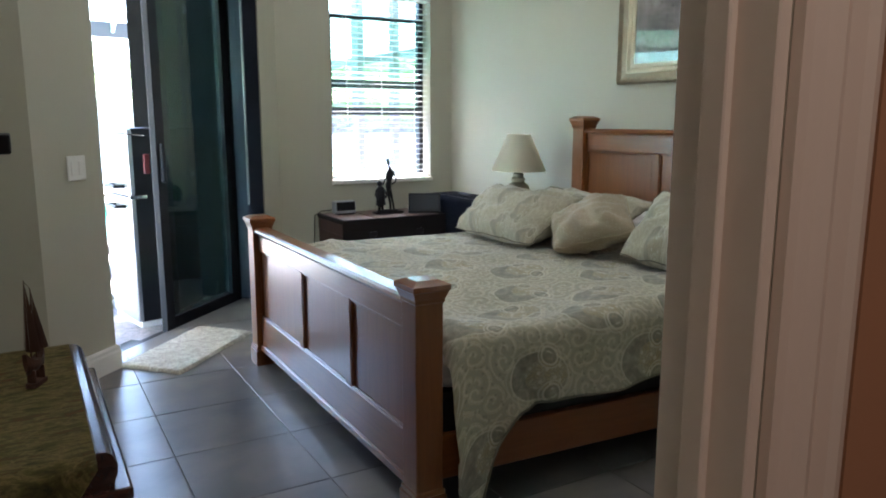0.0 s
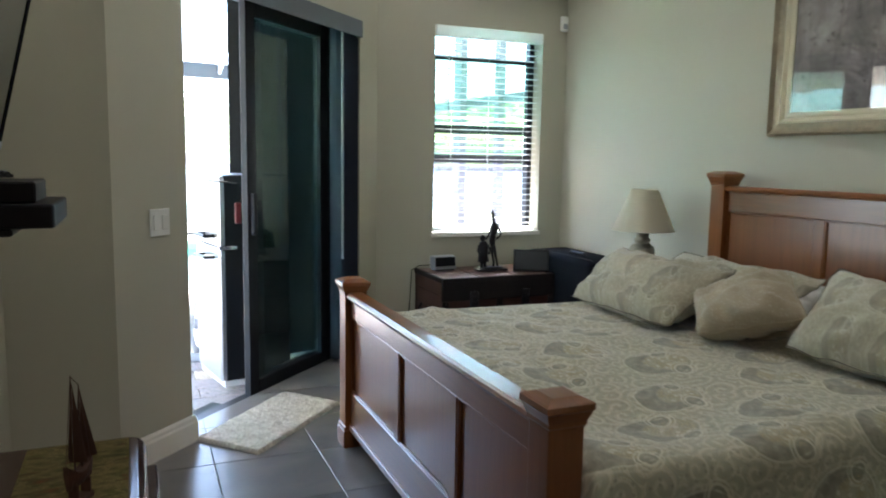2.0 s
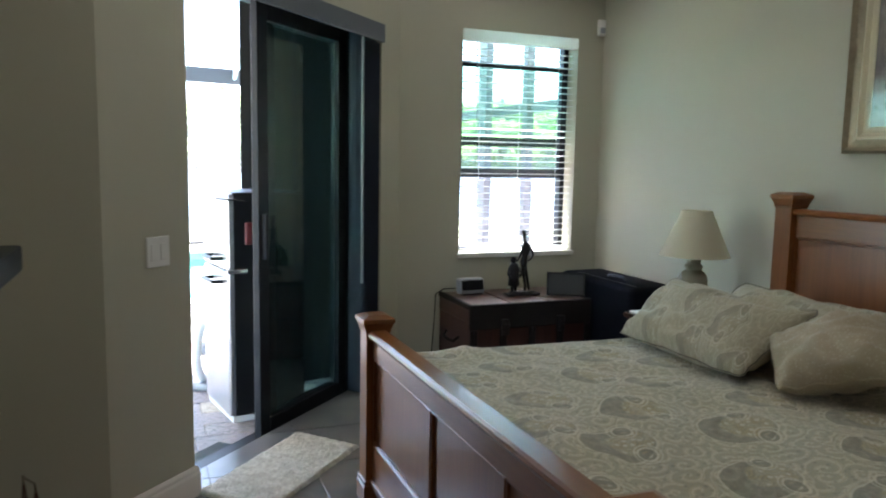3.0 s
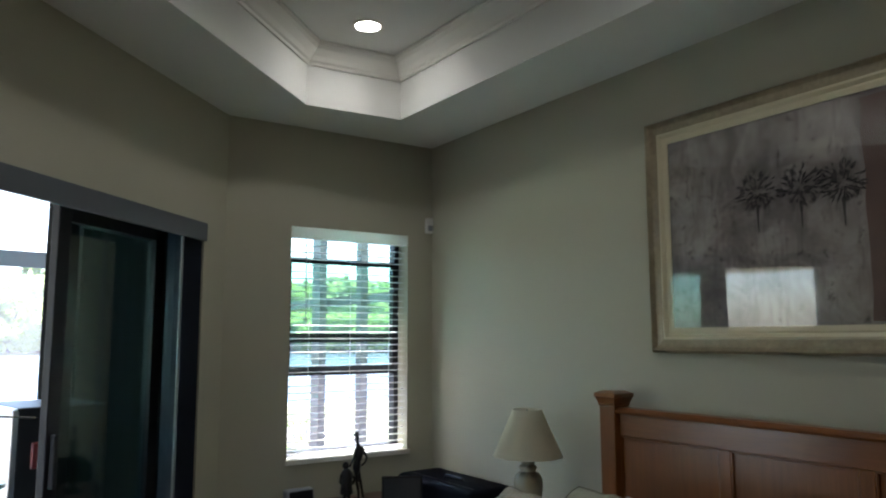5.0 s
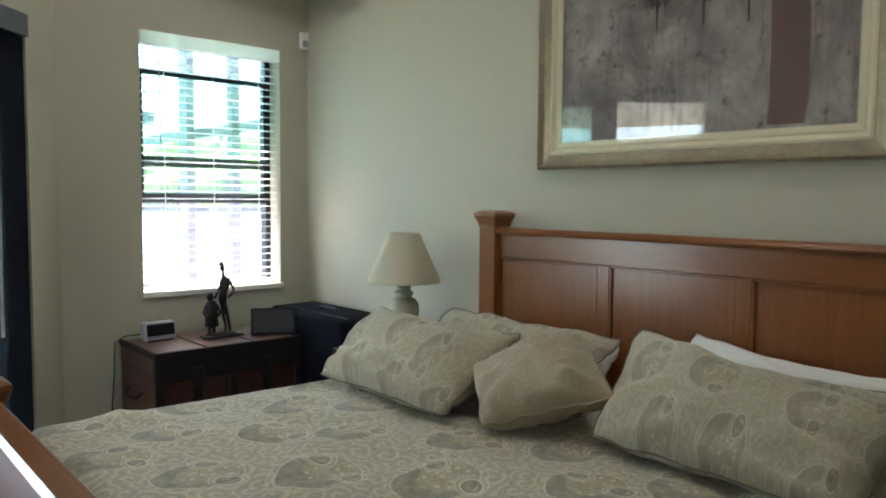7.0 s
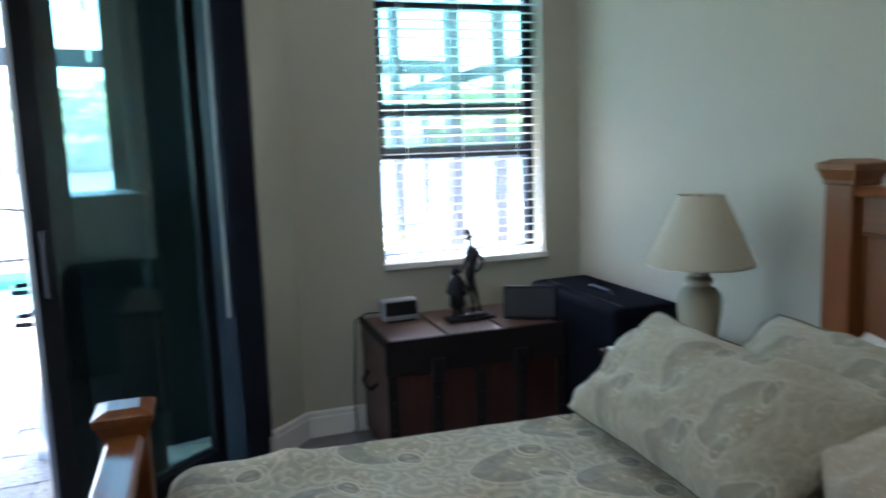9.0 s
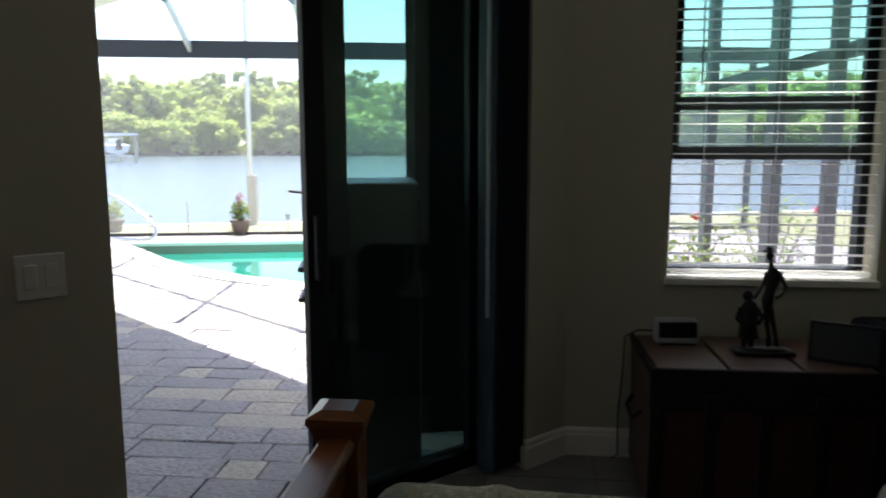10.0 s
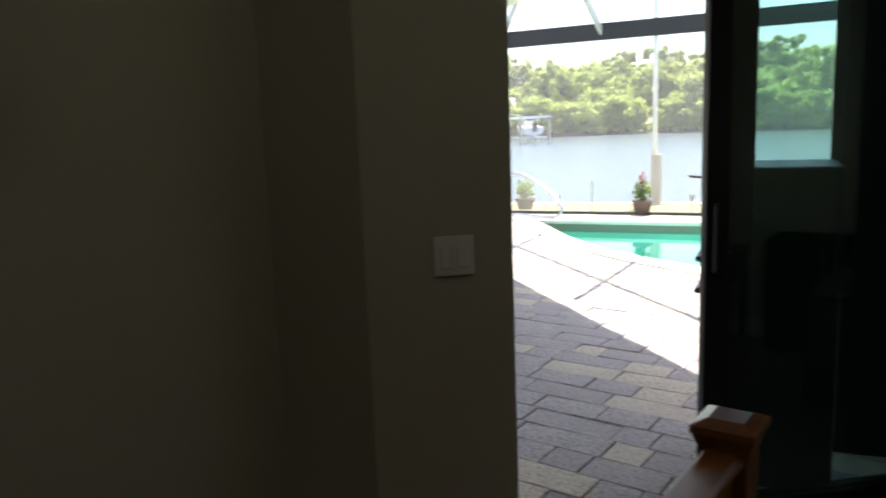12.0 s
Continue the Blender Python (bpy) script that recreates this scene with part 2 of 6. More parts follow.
def damask_material():
    m, nt, p = nodes_of("tan_damask")
    v = coords(nt)
    vor = add(nt, "ShaderNodeTexVoronoi", Scale=85.0, Randomness=0.9)
    nt.links.new(v, vor.inputs["Vector"])
    big = noise_of(nt, v, 11, 3)
    fine = noise_of(nt, v, 340, 2)
    col = mixed(nt, ramp(nt, vor.outputs["Distance"], [(0.22, (1, 1, 1)), (0.34, (0, 0, 0))]), (0.40, 0.335, 0.235), (0.50, 0.44, 0.335))
    col = mixed(nt, ramp(nt, big, [(0.4, (0.2, 0.2, 0.2)), (0.6, (0, 0, 0))]), col, (0.36, 0.295, 0.205))
    col = mixed(nt, ramp(nt, fine, [(0.35, (0.4, 0.4, 0.4)), (0.6, (0, 0, 0))]), col, (0.27, 0.22, 0.15))
    nt.links.new(col, p.inputs["Base Color"])
    p.inputs["Roughness"].default_value = 0.75
    p.inputs["Sheen Weight"].default_value = 0.2
    bump(nt, p, fine, 0.35, 0.003)
    return m


DAMASK = damask_material()
TAN_LINEN = plain("tan_linen", (0.39, 0.325, 0.225), 0.9, vary=0.16, scale=38, grain=320, relief=0.35)
WHITE_LINEN = plain("white_linen", (0.78, 0.77, 0.74), 0.9, vary=0.04, scale=8, relief=0.2)
MATTRESS = plain("dark_box_spring", (0.02, 0.02, 0.022), 0.9)
BRONZE = plain("dark_bronze_aluminium", (0.011, 0.012, 0.016), 0.5, 0.0, vary=0.1, relief=0.02, spec=0.3)
BLIND_VANE = plain("slate_blue_vane", (0.05, 0.062, 0.095), 0.55, vary=0.08, relief=0.05)
VALANCE = plain("blue_grey_valance", (0.11, 0.12, 0.14), 0.5, vary=0.06, relief=0.03)
SLIDER_GLASS = glass("tinted_slider_glass", (0.78, 0.89, 0.87))
WINDOW_GLASS = glass("tinted_window_glass", (0.80, 0.92, 0.88))
SCREEN_MESH = glass("insect_mesh", (0.88, 0.88, 0.90), 0.6, 0.0)
PICTURE_GLASS = glass("picture_glass", (0.98, 0.98, 0.98), 0.01, 0.035)


def slat_material():
    m, nt, p = nodes_of("white_slat")
    f = noise_of(nt, coords(nt), 60, 2)
    col = mixed(nt, f, (0.86, 0.86, 0.85), (0.90, 0.90, 0.89))
    nt.links.new(col, p.inputs["Base Color"])
    p.inputs["Roughness"].default_value = 0.4
    tl = nt.nodes.new("ShaderNodeBsdfTranslucent")
    nt.links.new(col, tl.inputs["Color"])
    mx = nt.nodes.new("ShaderNodeMixShader")
    mx.inputs[0].default_value = 0.75
    nt.links.new(p.outputs[0], mx.inputs[1])
    nt.links.new(tl.outputs[0], mx.inputs[2])
    nt.links.new(mx.outputs[0], nt.nodes["Material Output"].inputs[0])
    return m


SLAT = slat_material()
PLASTIC_WHITE = plain("white_plastic", (0.78, 0.77, 0.73), 0.35, vary=0.02, relief=0)
PLASTIC_BLACK = plain("black_plastic", (0.007, 0.007, 0.009), 0.42, vary=0.15, relief=0.02, spec=0.25)
PLASTIC_GREY = plain("grey_plastic", (0.30, 0.31, 0.33), 0.35, vary=0.05, relief=0.02)
SCREEN = plain("dark_screen", (0.004, 0.005, 0.006), 0.12, vary=0.1, relief=0)
STATUE = plain("dark_bronze_cast", (0.018, 0.016, 0.018), 0.42, 0.4, vary=0.3, scale=30, relief=0.3)
BAG = plain("navy_bag_fabric", (0.006, 0.007, 0.012), 0.9, vary=0.3, scale=12, relief=0.3, spec=0.08)
CHROME = plain("steel", (0.62, 0.62, 0.63), 0.22, 1.0, vary=0.05, relief=0)
STAINLESS = plain("stainless_steel", (0.60, 0.61, 0.62), 0.3, 1.0, vary=0.06, relief=0.02)
LAMP_CERAMIC = plain("beige_ceramic", (0.42, 0.38, 0.28), 0.25, vary=0.12, scale=20)


def shade_material():
    m, nt, p = nodes_of("cream_shade")
    v = coords(nt)
    f = noise_of(nt, v, 160, 3)
    col = mixed(nt, f, (0.74, 0.68, 0.53), (0.80, 0.75, 0.61))
    nt.links.new(col, p.inputs["Base Color"])
    p.inputs["Roughness"].default_value = 0.9
    tl = nt.nodes.new("ShaderNodeBsdfTranslucent")
    nt.links.new(col, tl.inputs["Color"])
    mx = nt.nodes.new("ShaderNodeMixShader")
    mx.inputs[0].default_value = 0.35
    nt.links.new(p.outputs[0], mx.inputs[1])
    nt.links.new(tl.outputs[0], mx.inputs[2])
    nt.links.new(mx.outputs[0], nt.nodes["Material Output"].inputs[0])
    return m


def rug_material():
    m, nt, p = nodes_of("cream_chenille")
    v = coords(nt, (1, 1, 0.2))
    lo = noise_of(nt, v, 70, 3, 0.7)
    hi = noise_of(nt, v, 18, 4, 0.7)
    col = ramp(nt, lo, [(0.30, (0.36, 0.34, 0.30)), (0.45, (0.54, 0.52, 0.47)), (0.6, (0.66, 0.64, 0.58))])
    col = mixed(nt, ramp(nt, hi, [(0.4, (0.45, 0.45, 0.45)), (0.6, (0, 0, 0))]), col, (0.28, 0.25, 0.20))
    nt.links.new(col, p.inputs["Base Color"])
    p.inputs["Roughness"].default_value = 0.95
    bump(nt, p, lo, 0.9, 0.01)
    return m


SHADE = shade_material()
RUG = rug_material()
GOLD_FRAME = plain("antique_silver_gold", (0.37, 0.305, 0.205), 0.42, 0.4, vary=0.6, scale=14, grain=45, relief=0.4)
LINER = plain("cream_liner", (0.62, 0.55, 0.38), 0.6, vary=0.08)


def runner_material():
    m, nt, p = nodes_of("woven_runner")
    v = coords(nt, (4, 14, 4))
    a = noise_of(nt, v, 2.2, 5, 0.7, 0.5)
    b = noise_of(nt, coords(nt), 150, 2)
    col = ramp(nt, a, [(0.3, (0.05, 0.05, 0.02)), (0.42, (0.18, 0.15, 0.045)), (0.5, (0.36, 0.27, 0.10)), (0.57, (0.13, 0.115, 0.04)), (0.66, (0.26, 0.09, 0.035)), (0.75, (0.30, 0.23, 0.08))])
    col = mixed(nt, ramp(nt, b, [(0.35, (0.45, 0.45, 0.45)), (0.65, (0, 0, 0))]), col, (0.12, 0.10, 0.04))
    nt.links.new(col, p.inputs["Base Color"])
    p.inputs["Roughness"].default_value = 0.95
    bump(nt, p, b, 0.5, 0.004)
    return m


RUNNER = runner_material()


def canvas_material():
    m, nt, p = nodes_of("grey_abstract_canvas")
    v = coords(nt, (1, 1, 1))
    cloud = noise_of(nt, v, 3.2, 10, 0.72, 0.8)
    blot = noise_of(nt, coords(nt, (1, 1, 0.6), (0.3, 0, 0)), 1.5, 6, 0.6, 0.4)
    scratch = noise_of(nt, coords(nt, (1, 16, 1.4)), 2.0, 6, 0.7)
    spots = noise_of(nt, v, 22, 6, 0.75)
    col = ramp(nt, cloud, [(0.32, (0.09, 0.075, 0.078)), (0.44, (0.20, 0.175, 0.165)), (0.54, (0.31, 0.28, 0.26)), (0.68, (0.43, 0.40, 0.37))])
    col = mixed(nt, ramp(nt, blot, [(0.40, (0.6, 0.6, 0.6)), (0.54, (0, 0, 0))]), col, (0.12, 0.10, 0.10))
    col = mixed(nt, ramp(nt, scratch, [(0.52, (0, 0, 0)), (0.68, (0.6, 0.6, 0.6))]), col, (0.10, 0.075, 0.08))
    col = mixed(nt, ramp(nt, spots, [(0.36, (0.8, 0.8, 0.8)), (0.43, (0, 0, 0))]), col, (0.07, 0.055, 0.055))
    nt.links.new(col, p.inputs["Base Color"])
    p.inputs["Roughness"].default_value = 0.7
    bump(nt, p, spots, 0.15, 0.003)
    return m


CANVAS = canvas_material()
INK = plain("ink_wash", (0.035, 0.03, 0.035), 0.8, vary=0.3)
RUST_WASH = plain("rust_wash", (0.17, 0.105, 0.09), 0.8, vary=0.6, scale=9)


def cage_screen_material():
    """Fine woven screen: mostly open, its threads catching and passing the sunlight. Their pale colour puts haze over
    the view beyond.
    """
    m, nt, p = nodes_of("cage_screen_weave")
    nt.nodes.remove(p)
    tr = add(nt, "ShaderNodeBsdfTransparent", Color=(1, 1, 1, 1))
    thread = add(nt, "ShaderNodeBsdfTranslucent", Color=(0.55, 0.56, 0.57, 1))
    soft = noise_of(nt, coords(nt), 0.9, 3)
    mx = nt.nodes.new("ShaderNodeMixShader")
    nt.links.new(ramp(nt, soft, [(0.3, (0.15, 0.15, 0.15)), (0.7, (0.21, 0.21, 0.21))]), mx.inputs[0])
    nt.links.new(tr.outputs[0], mx.inputs[1])
    nt.links.new(thread.outputs[0], mx.inputs[2])
    nt.links.new(mx.outputs[0], nt.nodes["Material Output"].inputs[0])
    return m


CAGE_SCREEN = cage_screen_material()


# outdoors
def slate(name, mid, low, warm):
    """Cleft slate: cloudy streaks of grey and rust with a riven relief, each stone shifted."""
    m, nt, p = nodes_of(name)
    info = nt.nodes.new("ShaderNodeObjectInfo")
    geo = nt.nodes.new("ShaderNodeNewGeometry")
    v = coords(nt, (1, 2.2, 1))
    big = noise_of(nt, v, 9.0, 6, 0.75, 1.6)
    fine = noise_of(nt, v, 34.0, 6, 0.75, 0.8)
    col = ramp(nt, big, [(0.32, low), (0.5, mid), (0.68, warm)])
    col = mixed(nt, ramp(nt, fine, [(0.40, (0.95, 0.95, 0.95)), (0.52, (0, 0, 0))]), col, tuple(x * 0.5 for x in low))
    for source in (info.outputs["Random"], geo.outputs["Random Per Island"]):
        col = mixed(nt, ramp(nt, source, [(0.0, (0.6, 0.6, 0.6)), (0.45, (0, 0, 0)), (0.8, (0, 0, 0)), (1.0, (0.25, 0.25, 0.25))]), col, low)
    nt.links.new(col, p.inputs["Base Color"])
    p.inputs["Roughness"].default_value = 0.7
    bump(nt, p, mixed(nt, 0.5, big, fine), 0.9, 0.012)
    return m


STUCCO = plain("stucco", (0.50, 0.44, 0.35), 0.9, vary=0.08, scale=3, grain=70, relief=0.5)
SOFFIT = plain("soffit_paint", (0.70, 0.64, 0.54), 0.7, vary=0.05)
GUTTER = plain("gutter_white", (0.75, 0.75, 0.75), 0.4, vary=0.03)
CONCRETE = plain("pool_deck", (0.56, 0.54, 0.50), 0.85, vary=0.08, scale=2.5, grain=90, relief=0.2)
PAVER_A = slate("grey_slate_paver", (0.37, 0.335, 0.345), (0.24, 0.22, 0.24), (0.46, 0.40, 0.33))
PAVER_B = slate("tan_slate_paver", (0.50, 0.44, 0.36), (0.38, 0.335, 0.30), (0.58, 0.52, 0.42))
# near-black colour in place of the shade behind the slider glass
PATIO_SHADE = plain("patio_shade_black", (0.009, 0.010, 0.010), 0.9, vary=0.2, relief=0.02, spec=0.1)
CAGE = plain("cage_bronze", (0.035, 0.033, 0.035), 0.45, 0.2, vary=0.1, relief=0.02)
# paler metals for the side posts and beam, hip beams and corner brace
CAGE_GREY = plain("grey_post_metal", (0.15, 0.145, 0.15), 0.6, 0.1, vary=0.1, relief=0.02)
CAGE_LIGHT = plain("pale_aluminium", (0.45, 0.47, 0.48), 0.45, 0.4, vary=0.1)
GRASS = plain("lawn", (0.20, 0.20, 0.10), 0.95, vary=0.35, scale=3, grain=120, relief=0.8)
BED_STONE = plain("gravel_edge", (0.30, 0.27, 0.24), 0.9, vary=0.4, scale=20)
POT = plain("weathered_pot", (0.16, 0.12, 0.10), 0.8, vary=0.25, scale=15)
POOL_TILE = plain("waterline_tile", (0.16, 0.17, 0.13), 0.4, vary=0.4, scale=30)
POOL_WALL = plain("pool_plaster", (0.22, 0.62, 0.55), 0.6, vary=0.06)
WOOD_POST = plain("weathered_post", (0.42, 0.36, 0.28), 0.85, vary=0.2, scale=9)
BOAT_WHITE = plain("boat_gelcoat", (0.75, 0.75, 0.76), 0.3, vary=0.04)
FLOWER = plain("red_petal", (0.55, 0.03, 0.05), 0.7, vary=0.2, rand=0.3)
RUBBER = plain("rubber_mat", (0.05, 0.06, 0.06), 0.9, vary=0.2)


def leaf_material(name, a, b, c):
    m, nt, p = nodes_of(name)
    g = nt.nodes.new("ShaderNodeNewGeometry")
    col = ramp(nt, g.outputs["Random Per Island"], [(0.0, a), (0.5, b), (1.0, c)])
    info = nt.nodes.new("ShaderNodeObjectInfo")
    col = mixed(nt, ramp(nt, info.outputs["Random"], [(0.0, (0, 0, 0)), (1.0, (0.6, 0.6, 0.6))]), col, tuple(x * 1.5 for x in b))
    nt.links.new(col, p.inputs["Base Color"])
    p.inputs["Roughness"].default_value = 0.65
    tl = nt.nodes.new("ShaderNodeBsdfTranslucent")
    nt.links.new(col, tl.inputs["Color"])
    mx = nt.nodes.new("ShaderNodeMixShader")
    mx.inputs[0].default_value = 0.62
    nt.links.new(p.outputs[0], mx.inputs[1])
    nt.links.new(tl.outputs[0], mx.inputs[2])
    nt.links.new(mx.outputs[0], nt.nodes["Material Output"].inputs[0])
    return m


LEAF = leaf_material("mixed_leaf", (0.25, 0.32, 0.09), (0.33, 0.40, 0.12), (0.43, 0.47, 0.17))
LEAF_DARK = leaf_material("pine_leaf", (0.19, 0.24, 0.09), (0.25, 0.30, 0.12), (0.33, 0.37, 0.16))
LEAF_POT = leaf_material("potted_leaf", (0.10, 0.15, 0.03), (0.18, 0.24, 0.06), (0.28, 0.32, 0.12))
BARK = plain("bark", (0.13, 0.105, 0.085), 0.9, vary=0.3, scale=10, relief=0.5)


def water_material(name, c, rough, wave, strength):
    m, nt, p = nodes_of(name)
    v = coords(nt, (1, 0.35, 1))
    a = noise_of(nt, v, wave, 4)
    p.inputs["Base Color"].default_value = (*c, 1)
    p.inputs["Roughness"].default_value = rough
    p.inputs["IOR"].default_value = 1.33
    bump(nt, p, a, strength, 0.12)
    return m


LAKE = water_material("lake_water", (0.06, 0.085, 0.115), 0.22, 2.0, 1.0)


def pool_water():
    m = glass("pool_water", (0.55, 0.90, 0.85), 0.02)
    nt = m.node_tree
    a = noise_of(nt, coords(nt), 6.0, 3)
    b = add(nt, "ShaderNodeBump", Strength=0.25, Distance=0.02)
    nt.links.new(a, b.inputs["Height"])
    for n in nt.nodes:
        if n.bl_idname == "ShaderNodeBsdfGlossy":
            nt.links.new(b.outputs[0], n.inputs["Normal"])
    return m


POOL_WATER = pool_water()


# ---- building helpers
def thing(name, label, category, m=None, group="", kind=""):
    ob = new(name)
    ob.empty_display_size = 0.1
    if m is not None:
        ob.matrix_world = m
    return tagged(ob, label, category, group, kind)


def mesh_of(name, bm, material, smooth=False):
    me = bpy.data.meshes.new(name)
    bmesh.ops.recalc_face_normals(bm, faces=bm.faces)
    bm.to_mesh(me)
    bm.free()
    me.materials.append(material)
    if smooth:
        for f in me.polygons:
            f.use_smooth = True
    return me


def part(name, bm, material, parent=None, label="", smooth=False):
    ob = new(name, mesh_of(name, bm, material, smooth))
    if parent is not None:
        ob.parent = parent
    if label:
        tagged(ob, label)
    return ob


def whole(name, bm, material, label, category, m=None, smooth=False, group="", kind=""):
    ob = part(name, bm, material, None, "", smooth)
    if m is not None:
        ob.matrix_world = m
    return tagged(ob, label, category, group, kind)


def boxes(*specs, bevel=0.0, segments=1):
    """One mesh of boxes, each x0, x1, y0, y1, z0, z1."""
    bm = bmesh.new()
    for x0, x1, y0, y1, z0, z1 in specs:
        vs = [bm.verts.new((x, y, z)) for z in (z0, z1) for y in (y0, y1) for x in (x0, x1)]
        for q in ((0, 2, 3, 1), (4, 5, 7, 6), (0, 1, 5, 4), (2, 6, 7, 3), (0, 4, 6, 2), (1, 3, 7, 5)):
            bm.faces.new([vs[i] for i in q])
    if bevel:
        bmesh.ops.bevel(bm, geom=list(bm.edges), offset=bevel, segments=segments, affect='EDGES', profile=0.5)
    return bm


def prism(points, z0, z1, bm=None):
    """An upright prism on a plan polygon."""
    bm = bm or bmesh.new()
    lo = [bm.verts.new((x, y, z0)) for x, y in points]
    hi = [bm.verts.new((x, y, z1)) for x, y in points]
    n = len(points)
    for i in range(n):
        bm.faces.new((lo[i], lo[(i + 1) % n], hi[(i + 1) % n], hi[i]))
    bm.faces.new(hi)
    bm.faces.new(lo[::-1])
    return bm


def lathe(profile, seg=32, at=(0, 0, 0), bm=None):
    """A turned body from (radius, height) pairs."""
    bm = bm or bmesh.new()
    rings = []
    for r, z in profile:
        rings.append([bm.verts.new((at[0] + r * math.cos(2 * math.pi * k / seg), at[1] + r * math.sin(2 * math.pi * k / seg), at[2] + z)) for k in range(seg)])
    for a, b in zip(rings, rings[1:]):
        for k in range(seg):
            bm.faces.new((a[k], a[(k + 1) % seg], b[(k + 1) % seg], b[k]))
    if profile[0][0] > 1e-4:
        bm.faces.new(rings[0][::-1])
    if profile[-1][0] > 1e-4:
        bm.faces.new(rings[-1])
    return bm


def tube(points, radius, seg=8, bm=None, ends=None):
    """A round bar along points; radius is one number or one for each point."""
    bm = bm or bmesh.new()
    pts = [Vector(p) for p in points]
    rad = radius if isinstance(radius, (list, tuple)) else [radius] * len(pts)
    rings = []
    side = None
    for i, p in enumerate(pts):
        d = (pts[min(i + 1, len(pts) - 1)] - pts[max(i - 1, 0)]).normalized()
        if side is None:
            side = d.orthogonal().normalized()
        side = (side - d * side.dot(d)).normalized()
        up = d.cross(side)
        rings.append([bm.verts.new(p + rad[i] * (side * math.cos(2 * math.pi * k / seg) + up * math.sin(2 * math.pi * k / seg))) for k in range(seg)])
    for a, b in zip(rings, rings[1:]):
        for k in range(seg):
            bm.faces.new((a[k], a[(k + 1) % seg], b[(k + 1) % seg], b[k]))
    bm.faces.new(rings[0][::-1])
    bm.faces.new(rings[-1])
    return bm


def sweep(profile, path, bm=None, closed=False):
    """A moulding: (out, up) pairs carried along a plan path of (x, y, z), mitred, out to the path's right."""
    bm = bm or bmesh.new()
    n = len(path)
    rings = []
    for i in range(n):
        p = Vector(path[i])
        a = (p - Vector(path[i - 1])).normalized() if (i or closed) else None
        b = (Vector(path[(i + 1) % n]) - p).normalized() if (i < n - 1 or closed) else None
        a = a or b
        b = b or a
        na, nb = Vector((a.y, -a.x, 0)), Vector((b.y, -b.x, 0))
        mit = (na + nb).normalized()
        mit /= max(0.3, mit.dot(na))
        rings.append([bm.verts.new(p + mit * o + Vector((0, 0, u))) for o, u in profile])
    m = len(profile)
    for i in range(n if closed else n - 1):
        r, s = rings[i], rings[(i + 1) % n]
        for k in range(m):
            bm.faces.new((r[k], s[k], s[(k + 1) % m], r[(k + 1) % m]))
    if not closed:
        bm.faces.new(rings[0][::-1])
        bm.faces.new(rings[-1])
    return bm


def blob(bm, centre, radii, seg=10, rings=7):
    c = Vector(centre)
    vs = bmesh.ops.create_uvsphere(bm, u_segments=seg, v_segments=rings, radius=1.0)["verts"]
    for v in vs:
        v.co = Vector((v.co.x * radii[0], v.co.y * radii[1], v.co.z * radii[2])) + c


# ---- room shell
def structure(name, bm, material, label, m=None):
    return whole(name, bm, material, label, name.split("_")[0], m, kind="structure")


TOP = 3.6
structure("wall_head", boxes((HEAD_X, HEAD_X + 0.2, DOOR_Y - 0.12, WIN_Y + 0.25, 0, TOP)), WALL, "greige painted wall behind the bed")
WX0, WX1, WZ0, WZ1 = 3.12, 3.995, 0.83, 2.315
structure("wall_window", boxes((2.60, WX0, WIN_Y, WIN_Y + 0.25, 0, TOP), (WX1, HEAD_X, WIN_Y, WIN_Y + 0.25, 0, TOP),
                               (WX0, WX1, WIN_Y, WIN_Y + 0.25, 0, WZ0), (WX0, WX1, WIN_Y, WIN_Y + 0.25, WZ1, TOP)), WALL, "greige painted wall around the window")
S0, S1, SEND, SLID_Z, WALL_T = 0.44, 2.10, 2.348, 2.26, 0.32
bm = boxes((0, S0, 0, WALL_T, -0.12, TOP), (S1, SEND, 0, WALL_T - 0.08, -0.12, TOP), (S0, S1, 0, WALL_T, SLID_Z, TOP))
structure("wall_slider", bm, WALL, "greige painted angled wall with the sliding door", DIAG)
structure("wall_jog", boxes((LEFT_X - 0.15, 1.03, 4.54, 4.70, 0, TOP)), WALL, "greige painted short wall")
structure("wall_left", boxes((LEFT_X - 0.15, LEFT_X, DOOR_Y - 0.12, 4.54, 0, TOP)), WALL, "greige painted wall with the television")
DX0, DX1, DZ = 0.72, 1.60, 2.05
structure("wall_door", boxes((LEFT_X, DX0, DOOR_Y - 0.12, DOOR_Y, 0, TOP), (DX1, HEAD_X, DOOR_Y - 0.12, DOOR_Y, 0, TOP), (DX0, DX1, DOOR_Y - 0.12, DOOR_Y, DZ, TOP)), WALL, "greige painted wall with the bedroom doorway")
# hall behind the doorway
structure("wall_hall", boxes((-0.7, -0.55, -1.6, DOOR_Y - 0.12, 0, 2.7), (2.6, 2.75, -1.6, DOOR_Y - 0.12, 0, 2.7), (-0.7, 2.75, -1.75, -1.6, 0, 2.7)), HALL, "warm painted hall walls")
structure("wall_hall_front", boxes((DX1 + 0.13, 2.6, DOOR_Y - 0.135, DOOR_Y - 0.1201, 0, 2.7), (-0.55, DX0 - 0.13, DOOR_Y - 0.135, DOOR_Y - 0.1201, 0, 2.7)), HALL, "warm terracotta hall side of the door wall")
structure("ceiling_hall", boxes((-0.7, 2.75, -1.75, DOOR_Y - 0.121, 2.7, 2.8)), CEILING, "white hall ceiling")


